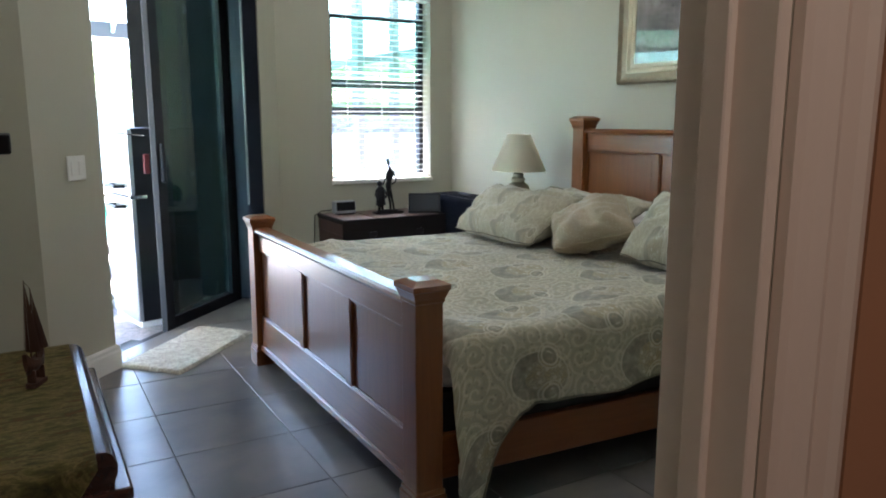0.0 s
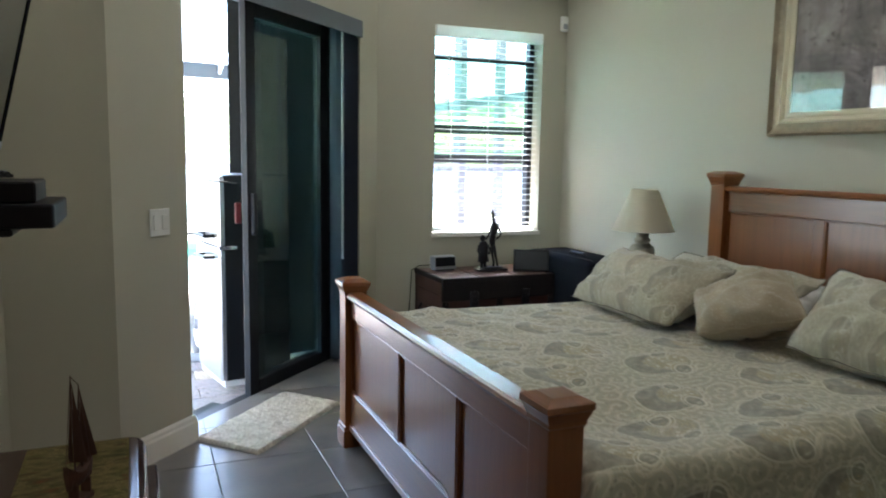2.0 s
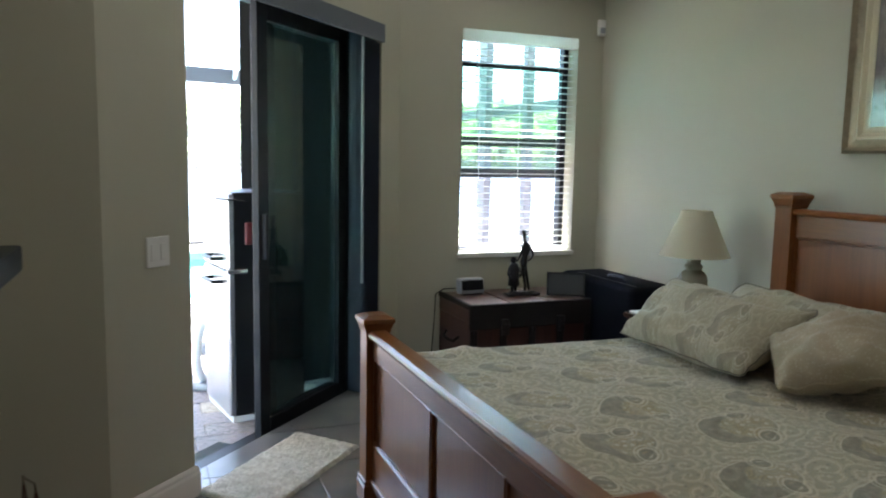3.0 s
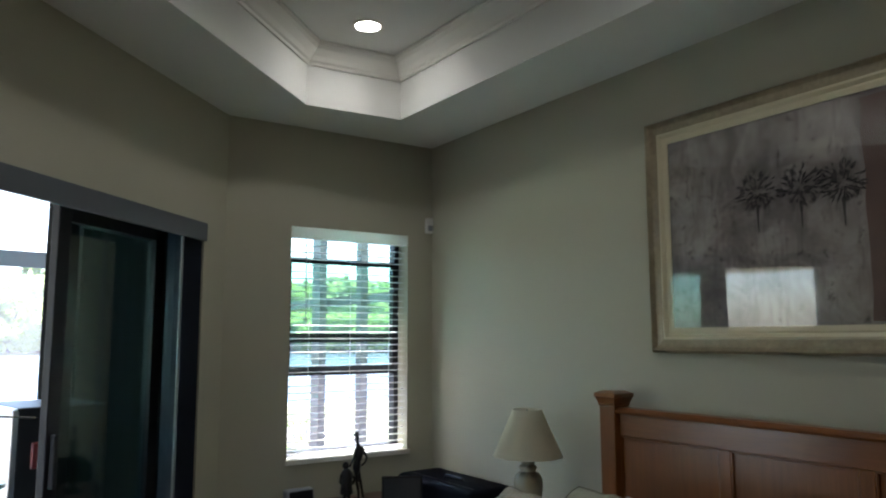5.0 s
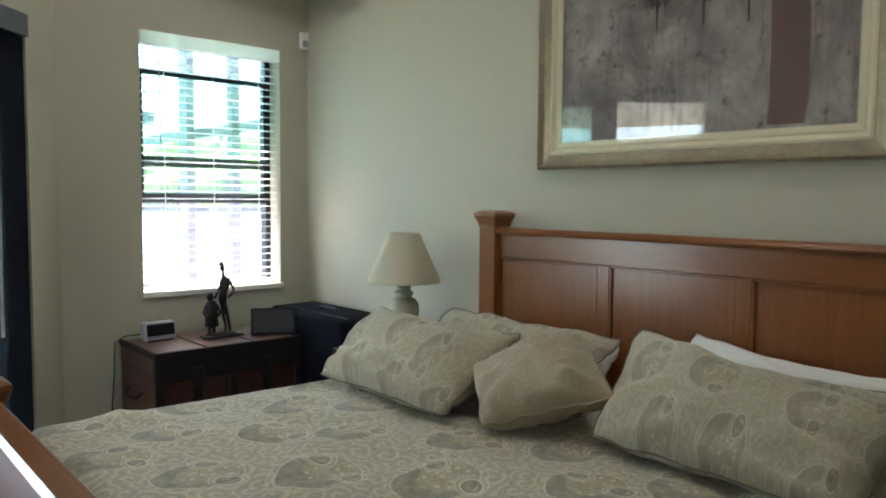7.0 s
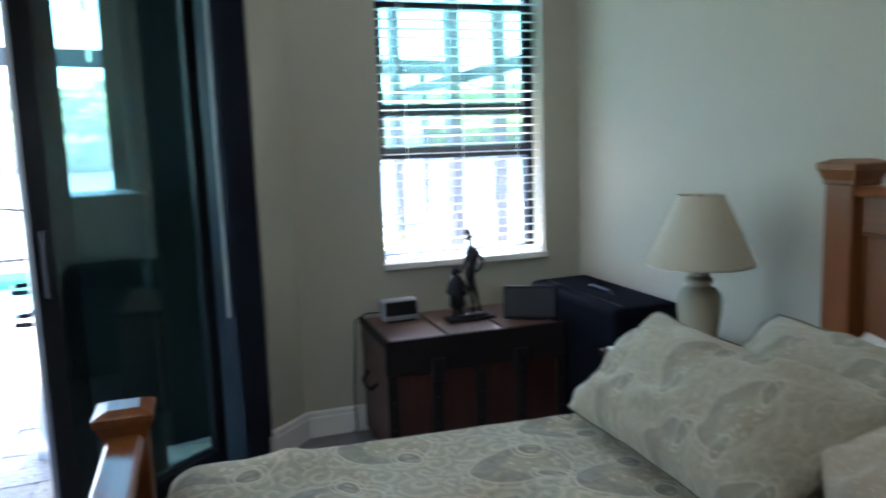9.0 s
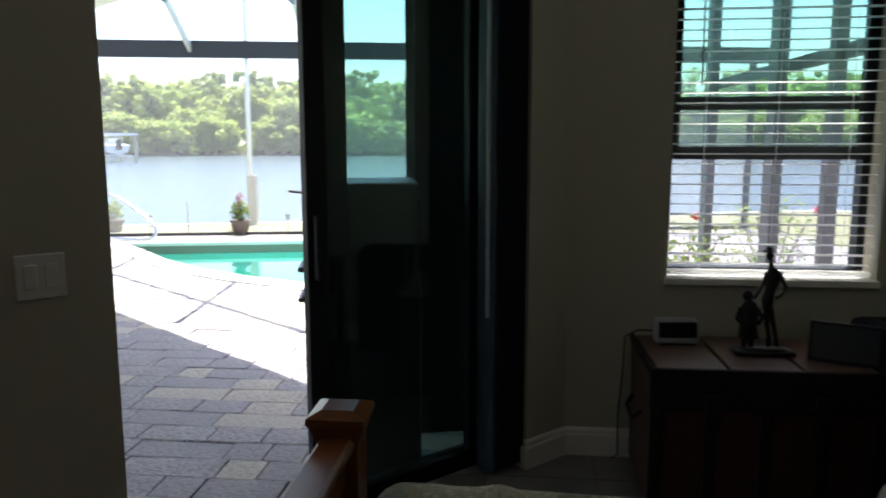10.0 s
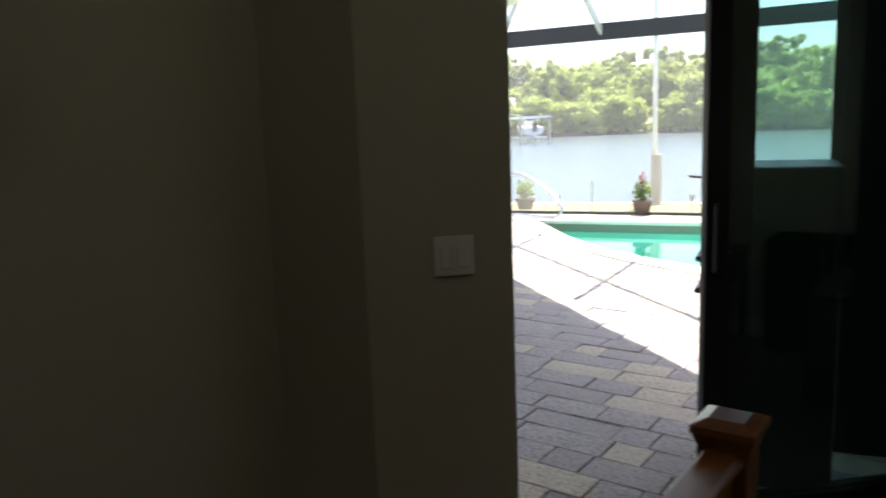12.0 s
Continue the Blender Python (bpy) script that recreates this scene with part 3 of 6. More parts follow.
def ceiling():
    bm = bmesh.new()
    outer = [(0.3, 1.0), (4.5, 1.0), (4.5, 6.6), (2.3, 6.6), (0.3, 4.9)]
    loops = []
    for pts in (outer, TRAY):
        vs = [bm.verts.new((x, y, CEIL)) for x, y in pts]
        loops.append(vs)
        for i in range(len(vs)):
            bm.edges.new((vs[i], vs[(i + 1) % len(vs)]))
    bmesh.ops.triangle_fill(bm, use_beauty=True, edges=list(bm.edges))
    low = loops[1]
    up = [bm.verts.new((v.co.x, v.co.y, TRAY_Z)) for v in low]
    for i in range(len(low)):
        j = (i + 1) % len(low)
        bm.faces.new((low[i], low[j], up[j], up[i]))
    bm.faces.new(up)
    bm.verts.ensure_lookup_table()
    bmesh.ops.recalc_face_normals(bm, faces=bm.faces)
    return bm


structure("ceiling", ceiling(), CEILING, "white tray ceiling")
structure("roof_slab", boxes((0.2, 4.6, 0.9, 6.7, TOP, TOP + 0.15)), SOFFIT, "house roof over the room")
CROWN = [(0.0, 0.0), (0.0, -0.13), (0.012, -0.13), (0.016, -0.115), (0.03, -0.105), (0.045, -0.08), (0.075, -0.045), (0.085, -0.02), (0.10, -0.012), (0.10, 0.0)]
structure("trim_crown", sweep([(o + 0.001, u) for o, u in CROWN], [(x, y, TRAY_Z - 0.002) for x, y in TRAY[::-1]], closed=True), TRIM, "white crown moulding in the ceiling tray")
BASE = [(0.0, 0.0), (0.018, 0.0), (0.018, 0.095), (0.013, 0.105), (0.013, 0.118), (0.006, 0.13), (0.0, 0.13)]


def diag(s, d, z=0.0):
    v = DIAG @ Vector((s, d, z))
    return (v.x, v.y, v.z)


structure("baseboard_left", sweep(BASE, [(LEFT_X, DOOR_Y, 0), (LEFT_X, 4.54, 0), diag(0, 0), diag(S0, 0), diag(S0, 0.2)]), TRIM, "white moulded baseboard")
structure("baseboard_right", sweep(BASE, [diag(S1, 0.15), diag(S1, 0), diag(SEND, 0), (HEAD_X, WIN_Y, 0), (HEAD_X, DOOR_Y, 0), (DX1 + 0.12, DOOR_Y, 0)]), TRIM, "white moulded baseboard")

# door casing
CAS = [(0.0, 0.0), (0.11, 0.0), (0.11, 0.022), (0.095, 0.026), (0.085, 0.02), (0.06, 0.018), (0.045, 0.024), (0.03, 0.016), (0.015, 0.012), (0.0, 0.012)]


def door_frame():
    ob = thing("door_1", "white painted doorway casing, open passage", "door", kind="structure")
    for side, x in ((1, DX1), (-1, DX0)):
        for face, y in ((-1, DOOR_Y - 0.12), (1, DOOR_Y)):
            bm = bmesh.new()
            lo = [bm.verts.new((x + side * o, y + face * (u + 0.001), 0)) for o, u in CAS]
            hi = [bm.verts.new((x + side * o, y + face * (u + 0.001), DZ + 0.11)) for o, u in CAS]
            n = len(CAS)
            for i in range(n):
                bm.faces.new((lo[i], lo[(i + 1) % n], hi[(i + 1) % n], hi[i]))
            bm.faces.new(hi)
            bm.faces.new(lo)
            part("casing", bm, DOOR_TRIM, ob)
        a, b = (x - 0.018, x) if side == 1 else (x, x + 0.018)
        part("jamb", boxes((a, b, DOOR_Y - 0.12, DOOR_Y, 0, DZ), bevel=0.002), DOOR_TRIM, ob)
        a, b = (x - 0.03, x - 0.018) if side == 1 else (x + 0.018, x + 0.03)
        part("stop", boxes((a, b, DOOR_Y - 0.075, DOOR_Y - 0.045, 0, DZ), bevel=0.002), DOOR_TRIM, ob)
    part("head_jamb", boxes((DX0, DX1, DOOR_Y - 0.12, DOOR_Y, DZ - 0.018, DZ)), DOOR_TRIM, ob)
    return ob


door_frame()


# ---- sliding door, blinds, window
def slider():
    ob = thing("door_2", "dark bronze sliding glass door, standing half open", "door", DIAG, kind="structure")

    def panel(name, a, b, d0, d1, wide=0.085):
        st, z0, z1 = 0.085, -0.045, SLID_Z - 0.03
        pn = part(name, boxes((a, a + wide, d0, d1, z0, z1), (b - st, b, d0, d1, z0, z1), (a + wide, b - st, d0, d1, z0, z0 + 0.1), (a + wide, b - st, d0, d1, z1 - 0.09, z1), bevel=0.003), BRONZE, ob)
        gl = part("pane", boxes((a + wide - 0.005, b - st + 0.005, (d0 + d1) / 2 - 0.004, (d0 + d1) / 2 + 0.004, z0 + 0.095, z1 - 0.085)), SLIDER_GLASS, pn)
        gl.visible_shadow = False
        return pn
    leaf = panel("sliding_leaf", 1.165, 2.03, 0.205, 0.245)
    part("handle", boxes((1.185, 1.215, 0.175, 0.205, 0.92, 1.16), bevel=0.008, segments=2), BRONZE, leaf)
    panel("fixed_leaf", 1.215, S1 - 0.03, 0.2465, 0.2865, 0.15)
    part("track", boxes((S0, S1, 0.17, WALL_T, -0.11, -0.05), bevel=0.003), BRONZE, ob)
    part("head_frame", boxes((S0, S1, 0.17, WALL_T, SLID_Z - 0.028, SLID_Z)), BRONZE, ob)
    part("jamb_frame", boxes((S1 - 0.03, S1 - 0.001, 0.17, WALL_T, -0.049, SLID_Z - 0.028)), BRONZE, ob)
    part("strike_frame", boxes((S0 + 0.001, S0 + 0.02, 0.17, WALL_T, -0.049, SLID_Z - 0.028)), TRIM, ob)
    return ob


slider()


def vertical_blind():
    ob = thing("vertical_blind", "slate blue vertical blind drawn aside beside the sliding door", "blind", DIAG)
    VE = 2.05
    part("valance", boxes((S0 - 0.05, VE, -0.05, -0.035, 2.14, 2.245), (S0 - 0.05, VE, -0.035, -0.001, 2.23, 2.245), (VE - 0.015, VE, -0.035, -0.001, 2.14, 2.23), bevel=0.003), VALANCE, ob)
    for k in range(12):
        s = S1 - 0.02 - 0.016 * k
        bm = bmesh.new()
        rows = []
        for j, (dx, dy) in enumerate(((0.006, -0.055), (0.0, -0.03), (-0.003, 0.0), (0.0, 0.03), (0.006, 0.055))):
            rows.append([bm.verts.new((s + dx, 0.06 + dy, z)) for z in (0.03, 2.2)])
        for a, b in zip(rows, rows[1:]):
            bm.faces.new((a[0], b[0], b[1], a[1]))
        bmesh.ops.solidify(bm, geom=list(bm.faces), thickness=0.002)
        part("vane", bm, BLIND_VANE, ob)
    part("wand", tube([(1.85, -0.012, 2.2), (1.85, -0.012, 0.72)], 0.008), PLASTIC_GREY, ob)
    return ob


vertical_blind()


def window():
    ob = thing("window_1", "dark framed single-hung window, lower sash raised", "window", kind="structure")
    y0, y1 = WIN_Y + 0.13, WIN_Y + 0.17
    part("frame", boxes((WX0, WX0 + 0.03, y0, y1 + 0.03, WZ0, WZ1), (WX1 - 0.035, WX1, y0, y1 + 0.03, WZ0, WZ1),
                        (WX0 + 0.03, WX1 - 0.035, y0, y1 + 0.03, WZ0, WZ0 + 0.03), (WX0 + 0.03, WX1 - 0.035, y0, y1 + 0.03, WZ1 - 0.05, WZ1)), BRONZE, ob)
    part("meeting_rail", boxes((WX0 + 0.03, WX1 - 0.035, y0 + 0.02, y1 + 0.02, 1.562, 1.62)), BRONZE, ob)
    sash = part("sash", boxes((WX0 + 0.03, WX1 - 0.035, y0 - 0.025, y0 + 0.015, 2.09, 2.125), (WX0 + 0.03, WX1 - 0.035, y0 - 0.025, y0 + 0.015, 1.345, 1.402),
                              (WX0 + 0.03, WX0 + 0.05, y0 - 0.025, y0 + 0.015, 1.402, 2.09), (WX1 - 0.06, WX1 - 0.035, y0 - 0.025, y0 + 0.015, 1.402, 2.09)), BRONZE, ob)
    for a, b, c, d, p in ((1.402, 2.09, y0 - 0.008, y0 - 0.003, sash), (1.62, WZ1 - 0.05, y1 - 0.003, y1 + 0.003, ob)):
        g = part("pane", boxes((WX0 + 0.035, WX1 - 0.04, c, d, a, b)), WINDOW_GLASS, p)
        g.visible_shadow = False
    sc = part("insect_screen", boxes((WX0 + 0.031, WX1 - 0.036, y1 + 0.022, y1 + 0.024, WZ0 + 0.031, 1.561)), SCREEN_MESH, ob, "grey insect screen")
    sc.visible_shadow = False
    part("window_sill", boxes((WX0 - 0.01, WX1 + 0.01, WIN_Y - 0.025, WIN_Y + 0.129, WZ0 - 0.028, WZ0 + 0.002), bevel=0.004, segments=2), TRIM, ob)
    return ob


window()


def blind():
    ob = thing("venetian_blind", "white slatted blind lowered over the window with slats open", "blind")
    part("head_rail", boxes((WX0 + 0.004, WX1 - 0.004, WIN_Y - 0.012, WIN_Y + 0.05, WZ1 - 0.075, WZ1 - 0.002), bevel=0.003), SLAT, ob)
    me = None
    z = WZ0 + 0.06
    k = 0
    while z < WZ1 - 0.09:
        if me is None:
            bm = bmesh.new()
            prof = [(-0.024, 0.0), (-0.012, 0.0026), (0.0, 0.0034), (0.012, 0.0026), (0.024, 0.0), (0.012, 0.0010), (0.0, 0.0018), (-0.012, 0.0010)]
            ends = [[bm.verts.new((x, y, q)) for y, q in prof] for x in (WX0 + 0.012, WX1 - 0.012)]
            for i in range(8):
                bm.faces.new((ends[0][i], ends[0][(i + 1) % 8], ends[1][(i + 1) % 8], ends[1][i]))
            bm.faces.new(ends[0])
            bm.faces.new(ends[1])
            me = mesh_of("slat", bm, SLAT)
        s = new("slat", me)
        s.parent = ob
        s.matrix_basis = pose(0, WIN_Y + 0.045, z, 3 * math.sin(k * 1.7), 0, 0)
        z += 0.0435
        k += 1
    part("bottom_rail", boxes((WX0 + 0.012, WX1 - 0.012, WIN_Y + 0.02, WIN_Y + 0.07, WZ0 + 0.012, WZ0 + 0.032), bevel=0.004), SLAT, ob)
    for x in (WX0 + 0.14, (WX0 + WX1) / 2, WX1 - 0.14):
        part("cord", tube([(x, WIN_Y + 0.018, WZ0 + 0.03), (x, WIN_Y + 0.018, WZ1 - 0.075)], 0.0012, 5), SLAT, ob)
    part("tilt_wand", tube([(WX0 + 0.11, WIN_Y + 0.01, WZ1 - 0.08), (WX0 + 0.115, WIN_Y + 0.008, 1.66)], 0.004, 6), PLASTIC_GREY, ob)
    return ob


blind()

# ---- ceiling lights
for lx, ly in ((3.195, 5.31), (3.195, 3.0), (1.85, 4.1), (1.85, 2.4)):
    cl = thing("recessed_light", "white recessed ceiling downlight, switched on", "ceiling light", pose(lx, ly, TRAY_Z), group="downlights in the tray")
    part("trim_ring", lathe([(0.095, -0.001), (0.095, -0.006), (0.075, -0.008), (0.072, -0.001)], 36), TRIM, cl, smooth=True)
    part("lens", lathe([(0.071, -0.003), (0.05, -0.0045), (0.0001, -0.005)], 36), glowing("lamp_glow", (1.0, 0.95, 0.86), 6.0), cl)


# ---- bed
FX0, FX1 = 1.985, 2.12          # footboard caps
FY0, FY1 = 2.675, 4.63
HX0, HX1 = 3.995, 4.13          # headboard caps
HY0, HY1 = 2.43, 4.40


def bed_post(parent, x0, x1, y0, y1, top, name):
    q = 0.018
    p = part(name, boxes((x0 + q, x1 - q, y0 + q, y1 - q, 0.0, top - 0.045), bevel=0.004, segments=2), OAK_Z, parent)
    bm = bmesh.new()
    prof = [(q + 0.0, -0.075), (q - 0.004, -0.070), (q - 0.004, -0.060), (q * 0.55, -0.05), (0.004, -0.034), (0.0, -0.03), (0.0, -0.014), (0.006, -0.010), (0.03, 0.0)]
    rings = [[bm.verts.new((x, y, top + z)) for x, y in ((x0 + o, y0 + o), (x1 - o, y0 + o), (x1 - o, y1 - o), (x0 + o, y1 - o))] for o, z in prof]
    for a, b in zip(rings, rings[1:]):
        for k in range(4):
            bm.faces.new((a[k], a[(k + 1) % 4], b[(k + 1) % 4], b[k]))
    bm.faces.new(rings[-1])
    bm.faces.new(rings[0][::-1])
    part("cap", bm, OAK_Y, p)
    f = 0.008
    part("foot_block", boxes((x0 + f, x1 - f, y0 + f, y1 - f, 0.0, 0.085), (x0 + f + 0.004, x1 - f - 0.004, y0 + f + 0.004, y1 - f - 0.004, 0.085, 0.105), bevel=0.003), OAK_Z, p)


def board(parent, x, y0, y1, z_bottom, z_low, z_high, z_top, front, stiles):
    """A panelled board in the plane x; front is the side (-1 or 1) on which it is seen."""
    t = 0.022
    part("top_rail", boxes((x - t, x + t, y0, y1, z_high, z_top - 0.03), bevel=0.003), OAK_Y, parent)
    cap = [(-0.040, 0.0), (-0.044, 0.010), (-0.040, 0.020), (-0.032, 0.028), (0.032, 0.028), (0.040, 0.020), (0.044, 0.010), (0.040, 0.0)]
    bm = bmesh.new()
    ends = [[bm.verts.new((x + a, y, z_top - 0.03 + b)) for a, b in cap] for y in (y0, y1)]
    for i in range(len(cap)):
        j = (i + 1) % len(cap)
        bm.faces.new((ends[0][i], ends[0][j], ends[1][j], ends[1][i]))
    bm.faces.new(ends[0])
    bm.faces.new(ends[1])
    part("cap_rail", bm, OAK_Y, parent)
    part("bottom_rail", boxes((x - t, x + t, y0, y1, z_bottom, z_low), (x - t - 0.010, x + t + 0.010, y0, y1, z_bottom + 0.0, z_bottom + 0.03), bevel=0.003), OAK_Y, parent)
    edges = [y0] + [v for s in stiles for v in (s - 0.028, s + 0.028)] + [y1]
    for s in stiles:
        part("stile", boxes((x - t, x + t, s - 0.028, s + 0.028, z_low, z_high), bevel=0.003), OAK_Z, parent)
    for a, b in zip(edges[::2], edges[1::2]):
        part("panel", boxes((x - 0.008, x + 0.008, a, b, z_low, z_high)), OAK_Z, parent)
        for fx in (front,):
            m = 0.009
            xs = (x + fx * 0.008, x + fx * 0.019)
            part("panel_moulding", boxes((min(xs), max(xs), a, b, z_low, z_low + m), (min(xs), max(xs), a, b, z_high - m, z_high), (min(xs), max(xs), a, a + m, z_low + m, z_high - m), (min(xs), max(xs), b - m, b, z_low + m, z_high - m), bevel=0.002), OAK_Y, parent)


bed = thing("bed", "honey oak king bed with panelled headboard and footboard", "bed")
FT, HT = 0.81, 1.33
bed_post(bed, FX0, FX1, FY0, FY0 + 0.135, FT, "foot_post")
bed_post(bed, FX0, FX1, FY1 - 0.135, FY1, FT, "foot_post")
bed_post(bed, HX0, HX1, HY0, HY0 + 0.135, HT, "head_post")
bed_post(bed, HX0, HX1, HY1 - 0.135, HY1, HT, "head_post")
fa, fb = FY0 + 0.117, FY1 - 0.117
ft = (fb - fa) / 3
board(bed, 2.052, fa, fb, 0.085, 0.27, 0.63, 0.75, -1, [fa + ft - 0.045, fa + 2 * ft - 0.07])
ha, hb = HY0 + 0.117, HY1 - 0.117
htd = (hb - ha) / 3
board(bed, 4.065, ha, hb, 0.25, 0.55, 1.12, 1.255, -1, [ha + htd, ha + 2 * htd])
for y in (2.70, 4.55):
    bm = boxes((2.10, 4.05, y, y + 0.035, 0.13, 0.28), bevel=0.003)
    for v in bm.verts:
        v.co.y += -0.12 * (v.co.x - 2.1) / 1.95
    part("side_rail", bm, OAK_X, bed)
bm = boxes((2.10, 4.02, 2.74, 4.52, 0.20, 0.42), bevel=0.03, segments=2)
for v in bm.verts:
    v.co.y += -0.10 * (v.co.x - 2.1) / 1.95
whole("box_spring", bm, MATTRESS, "dark fabric box spring in the bed frame", "box spring")
bm = boxes((2.10, 4.02, 2.72, 4.54, 0.421, 0.555), bevel=0.05, segments=3)
for v in bm.verts:
    v.co.y += -0.10 * (v.co.x - 2.1) / 1.95
whole("mattress", bm, WHITE_LINEN, "white mattress under the duvet", "mattress")


CORD = plain("dark_cord", (0.17, 0.15, 0.11), 0.8, vary=0.2)


def duvet():
    bm = bmesh.new()
    uv = bm.loops.layers.uv.new("cloth")
    nx, top_z = 96, 0.642
    rows = []
    where = {}
    for i in range(nx + 1):
        u = i / nx
        x = 2.125 + u * 1.85
        shift = -0.10 * u
        y_near, y_far = 2.672 + shift, 4.60 + shift
        tip = math.exp(-((x - 2.19) / 0.09) ** 2)
        drop = 0.205 + 0.015 * math.sin(9 * u + 1) + 0.03 * math.sin(23 * u) * u + 0.25 * tip
        r = 0.09
        pts = []
        for k in range(13):
            t = 1 - k / 12
            pts.append((y_far + 0.012 * math.sin(34 * u + 3 * t) * t, top_z - r - 0.30 * t))
        for k in range(1, 7):
            q = math.pi / 2 * k / 6
            pts.append((y_far - r + r * math.cos(q), top_z - r + r * math.sin(q)))
        first = len(pts)
        m = 70
        for k in range(1, m):
            pts.append((y_far - r + (y_near - y_far + 2 * r) * k / m, top_z))
        last = len(pts)
        for k in range(0, 7):
            q = math.pi / 2 * (1 - k / 6)
            pts.append((y_near + r - r * math.cos(q), top_z - r + r * math.sin(q)))
        for k in range(1, 27):
            t = k / 26
            fold = 0.020 * math.sin(15 * u + 2.5 * t) + 0.012 * math.sin(37 * u + 1)
            crease = -0.035 * math.exp(-((x - 2.36 - 0.10 * t) / 0.035) ** 2) + 0.03 * math.exp(-((x - 2.27 - 0.05 * t) / 0.05) ** 2)
            pts.append((y_near - t * (0.02 + fold * (0.4 + tip)) - t * crease * 0.9 - 0.035 * tip * t, top_z - r - drop * t))
        y, z = pts[-1]
        pts += [(y + 0.012, z - 0.004), (y + 0.024, z + 0.02), (y + 0.026, z + 0.12)]
        row = []
        arc = 0.0
        for k, (y, z) in enumerate(pts):
            if k:
                arc += math.hypot(y - pts[k - 1][0], z - pts[k - 1][1])
            puff = 0.0
            if first - 2 < k < last + 3:
                puff = 0.020 * noise.noise((x * 3.1, y * 3.1, 2)) + 0.012 * noise.noise((x * 8, y * 8, 5)) + 0.005 * noise.noise((x * 22, y * 22, 1))
                quilt = abs(math.sin(math.pi * (y - y_near) / 0.32)) ** 0.5 * abs(math.sin(math.pi * (x - 2.1) / 0.37)) ** 0.5
                puff += 0.008 * quilt - 0.005 - 0.058 * math.exp(-((x - 2.49) / 0.31) ** 2 - ((y - 2.98) / 0.31) ** 2)
            edge = min(1.0, u / 0.05)
            zz = z + puff - (1 - math.sqrt(max(0, 1 - (1 - edge) ** 2))) * 0.10
            v = bm.verts.new((x, y + 0.006 * noise.noise((x * 14, y * 14, z * 14)), zz))
            where[v] = (x, arc)
            row.append(v)
        rows.append(row)
    for p, q in zip(rows, rows[1:]):
        for k in range(len(p) - 1):
            f = bm.faces.new((p[k], p[k + 1], q[k + 1], q[k]))
            for lp in f.loops:
                lp[uv].uv = where[lp.vert]
    hem = [tuple(r[-4].co + Vector((0, -0.003, -0.003))) for r in rows]
    ob = thing("duvet", "sage and beige paisley duvet spread over the bed", "duvet")
    part("cover", bm, DUVET, ob, smooth=True)
    part("piping", tube(hem, 0.0045, 6), CORD, ob, "dark corded hem", smooth=True)
    return ob


duvet()


def pillow(name, material, label, tl, tr, bl, br, depth, seed=0, flange=0.0, category="pillow", piping=None, sag=0.03):
    """A stuffed cushion between four corners, facing away from the headboard."""
    tl, tr, bl, br = (Vector(c) for c in (tl, tr, bl, br))
    centre = (tl + tr + bl + br) / 4
    width, height = (tr - tl).length, (tl - bl).length
    face = (tr - tl + br - bl).cross(tl - bl + tr - br).normalized()
    bm = bmesh.new()
    uv = bm.loops.layers.uv.new("cloth")
    where = {}
    n = 30
    sides = []
    for s in (-1, 1):
        grid = []
        for i in range(n + 1):
            row = []
            for j in range(n + 1):
                u, v = 2 * i / n - 1, 2 * j / n - 1
                uu = u * (1 - 0.07 * (1 - v * v) * abs(u) ** 2)
                vv = v * (1 - 0.08 * (1 - u * u) * abs(v) ** 2)
                rd = 1 - 0.07 * (abs(u) * abs(v)) ** 5
                uu, vv = uu * rd, vv * rd
                base = (bl.lerp(br, (uu + 1) / 2)).lerp(tl.lerp(tr, (uu + 1) / 2), (vv + 1) / 2)
                fu = max(0.0, 1 - (abs(u) / (1 - flange)) ** 2.4)
                fv = max(0.0, 1 - (abs(v) / (1 - flange)) ** 2.4)
                fat = (fu * fv) ** 0.52
                w = 0.020 * noise.noise((u * 1.8 + seed, v * 1.8, seed * 3 + s)) + 0.012 * noise.noise((u * 4 + seed, v * 4, s)) + 0.004 * noise.noise((u * 11 + seed, v * 11, s))
                pull = 0.013 * math.sin(9 * math.atan2(v, u) + seed) * min(1.0, u * u + v * v) * (1 - max(abs(u), abs(v)) ** 4)
                rim = 0.016 * noise.noise((u * 4 + seed, v * 4, seed))
                off = s * (depth / 2 * fat + (w + pull) * min(1, fat * 2)) + rim
                vert = bm.verts.new(base + face * off - Vector((0, 0, sag * (1 - u * u) * (v + 1) / 2)) - centre)
                where[vert] = (u * width / 2 + seed * 0.37, v * height / 2 + seed * 0.21)
                row.append(vert)
            grid.append(row)
        sides.append(grid)
    for g in sides:
        for i in range(n):
            for j in range(n):
                f = bm.faces.new((g[i][j], g[i + 1][j], g[i + 1][j + 1], g[i][j + 1]))
                for lp in f.loops:
                    lp[uv].uv = where[lp.vert]
    g = sides[1]
    rim_line = [g[i][0] for i in range(n)] + [g[n][j] for j in range(n)] + [g[i][n] for i in range(n, 0, -1)] + [g[0][j] for j in range(n, 0, -1)]
    rim_pts = [v.co.copy() for v in rim_line]
    bmesh.ops.remove_doubles(bm, verts=bm.verts, dist=0.0012)
    ob = thing(name, label, category, Matrix.Translation(centre))
    part("cover", bm, material, ob, smooth=True)
    if piping:
        part("piping", tube(rim_pts + rim_pts[:2], 0.0034, 6), piping, ob, "dark corded edge" if piping is CORD else "", smooth=True)
    return ob


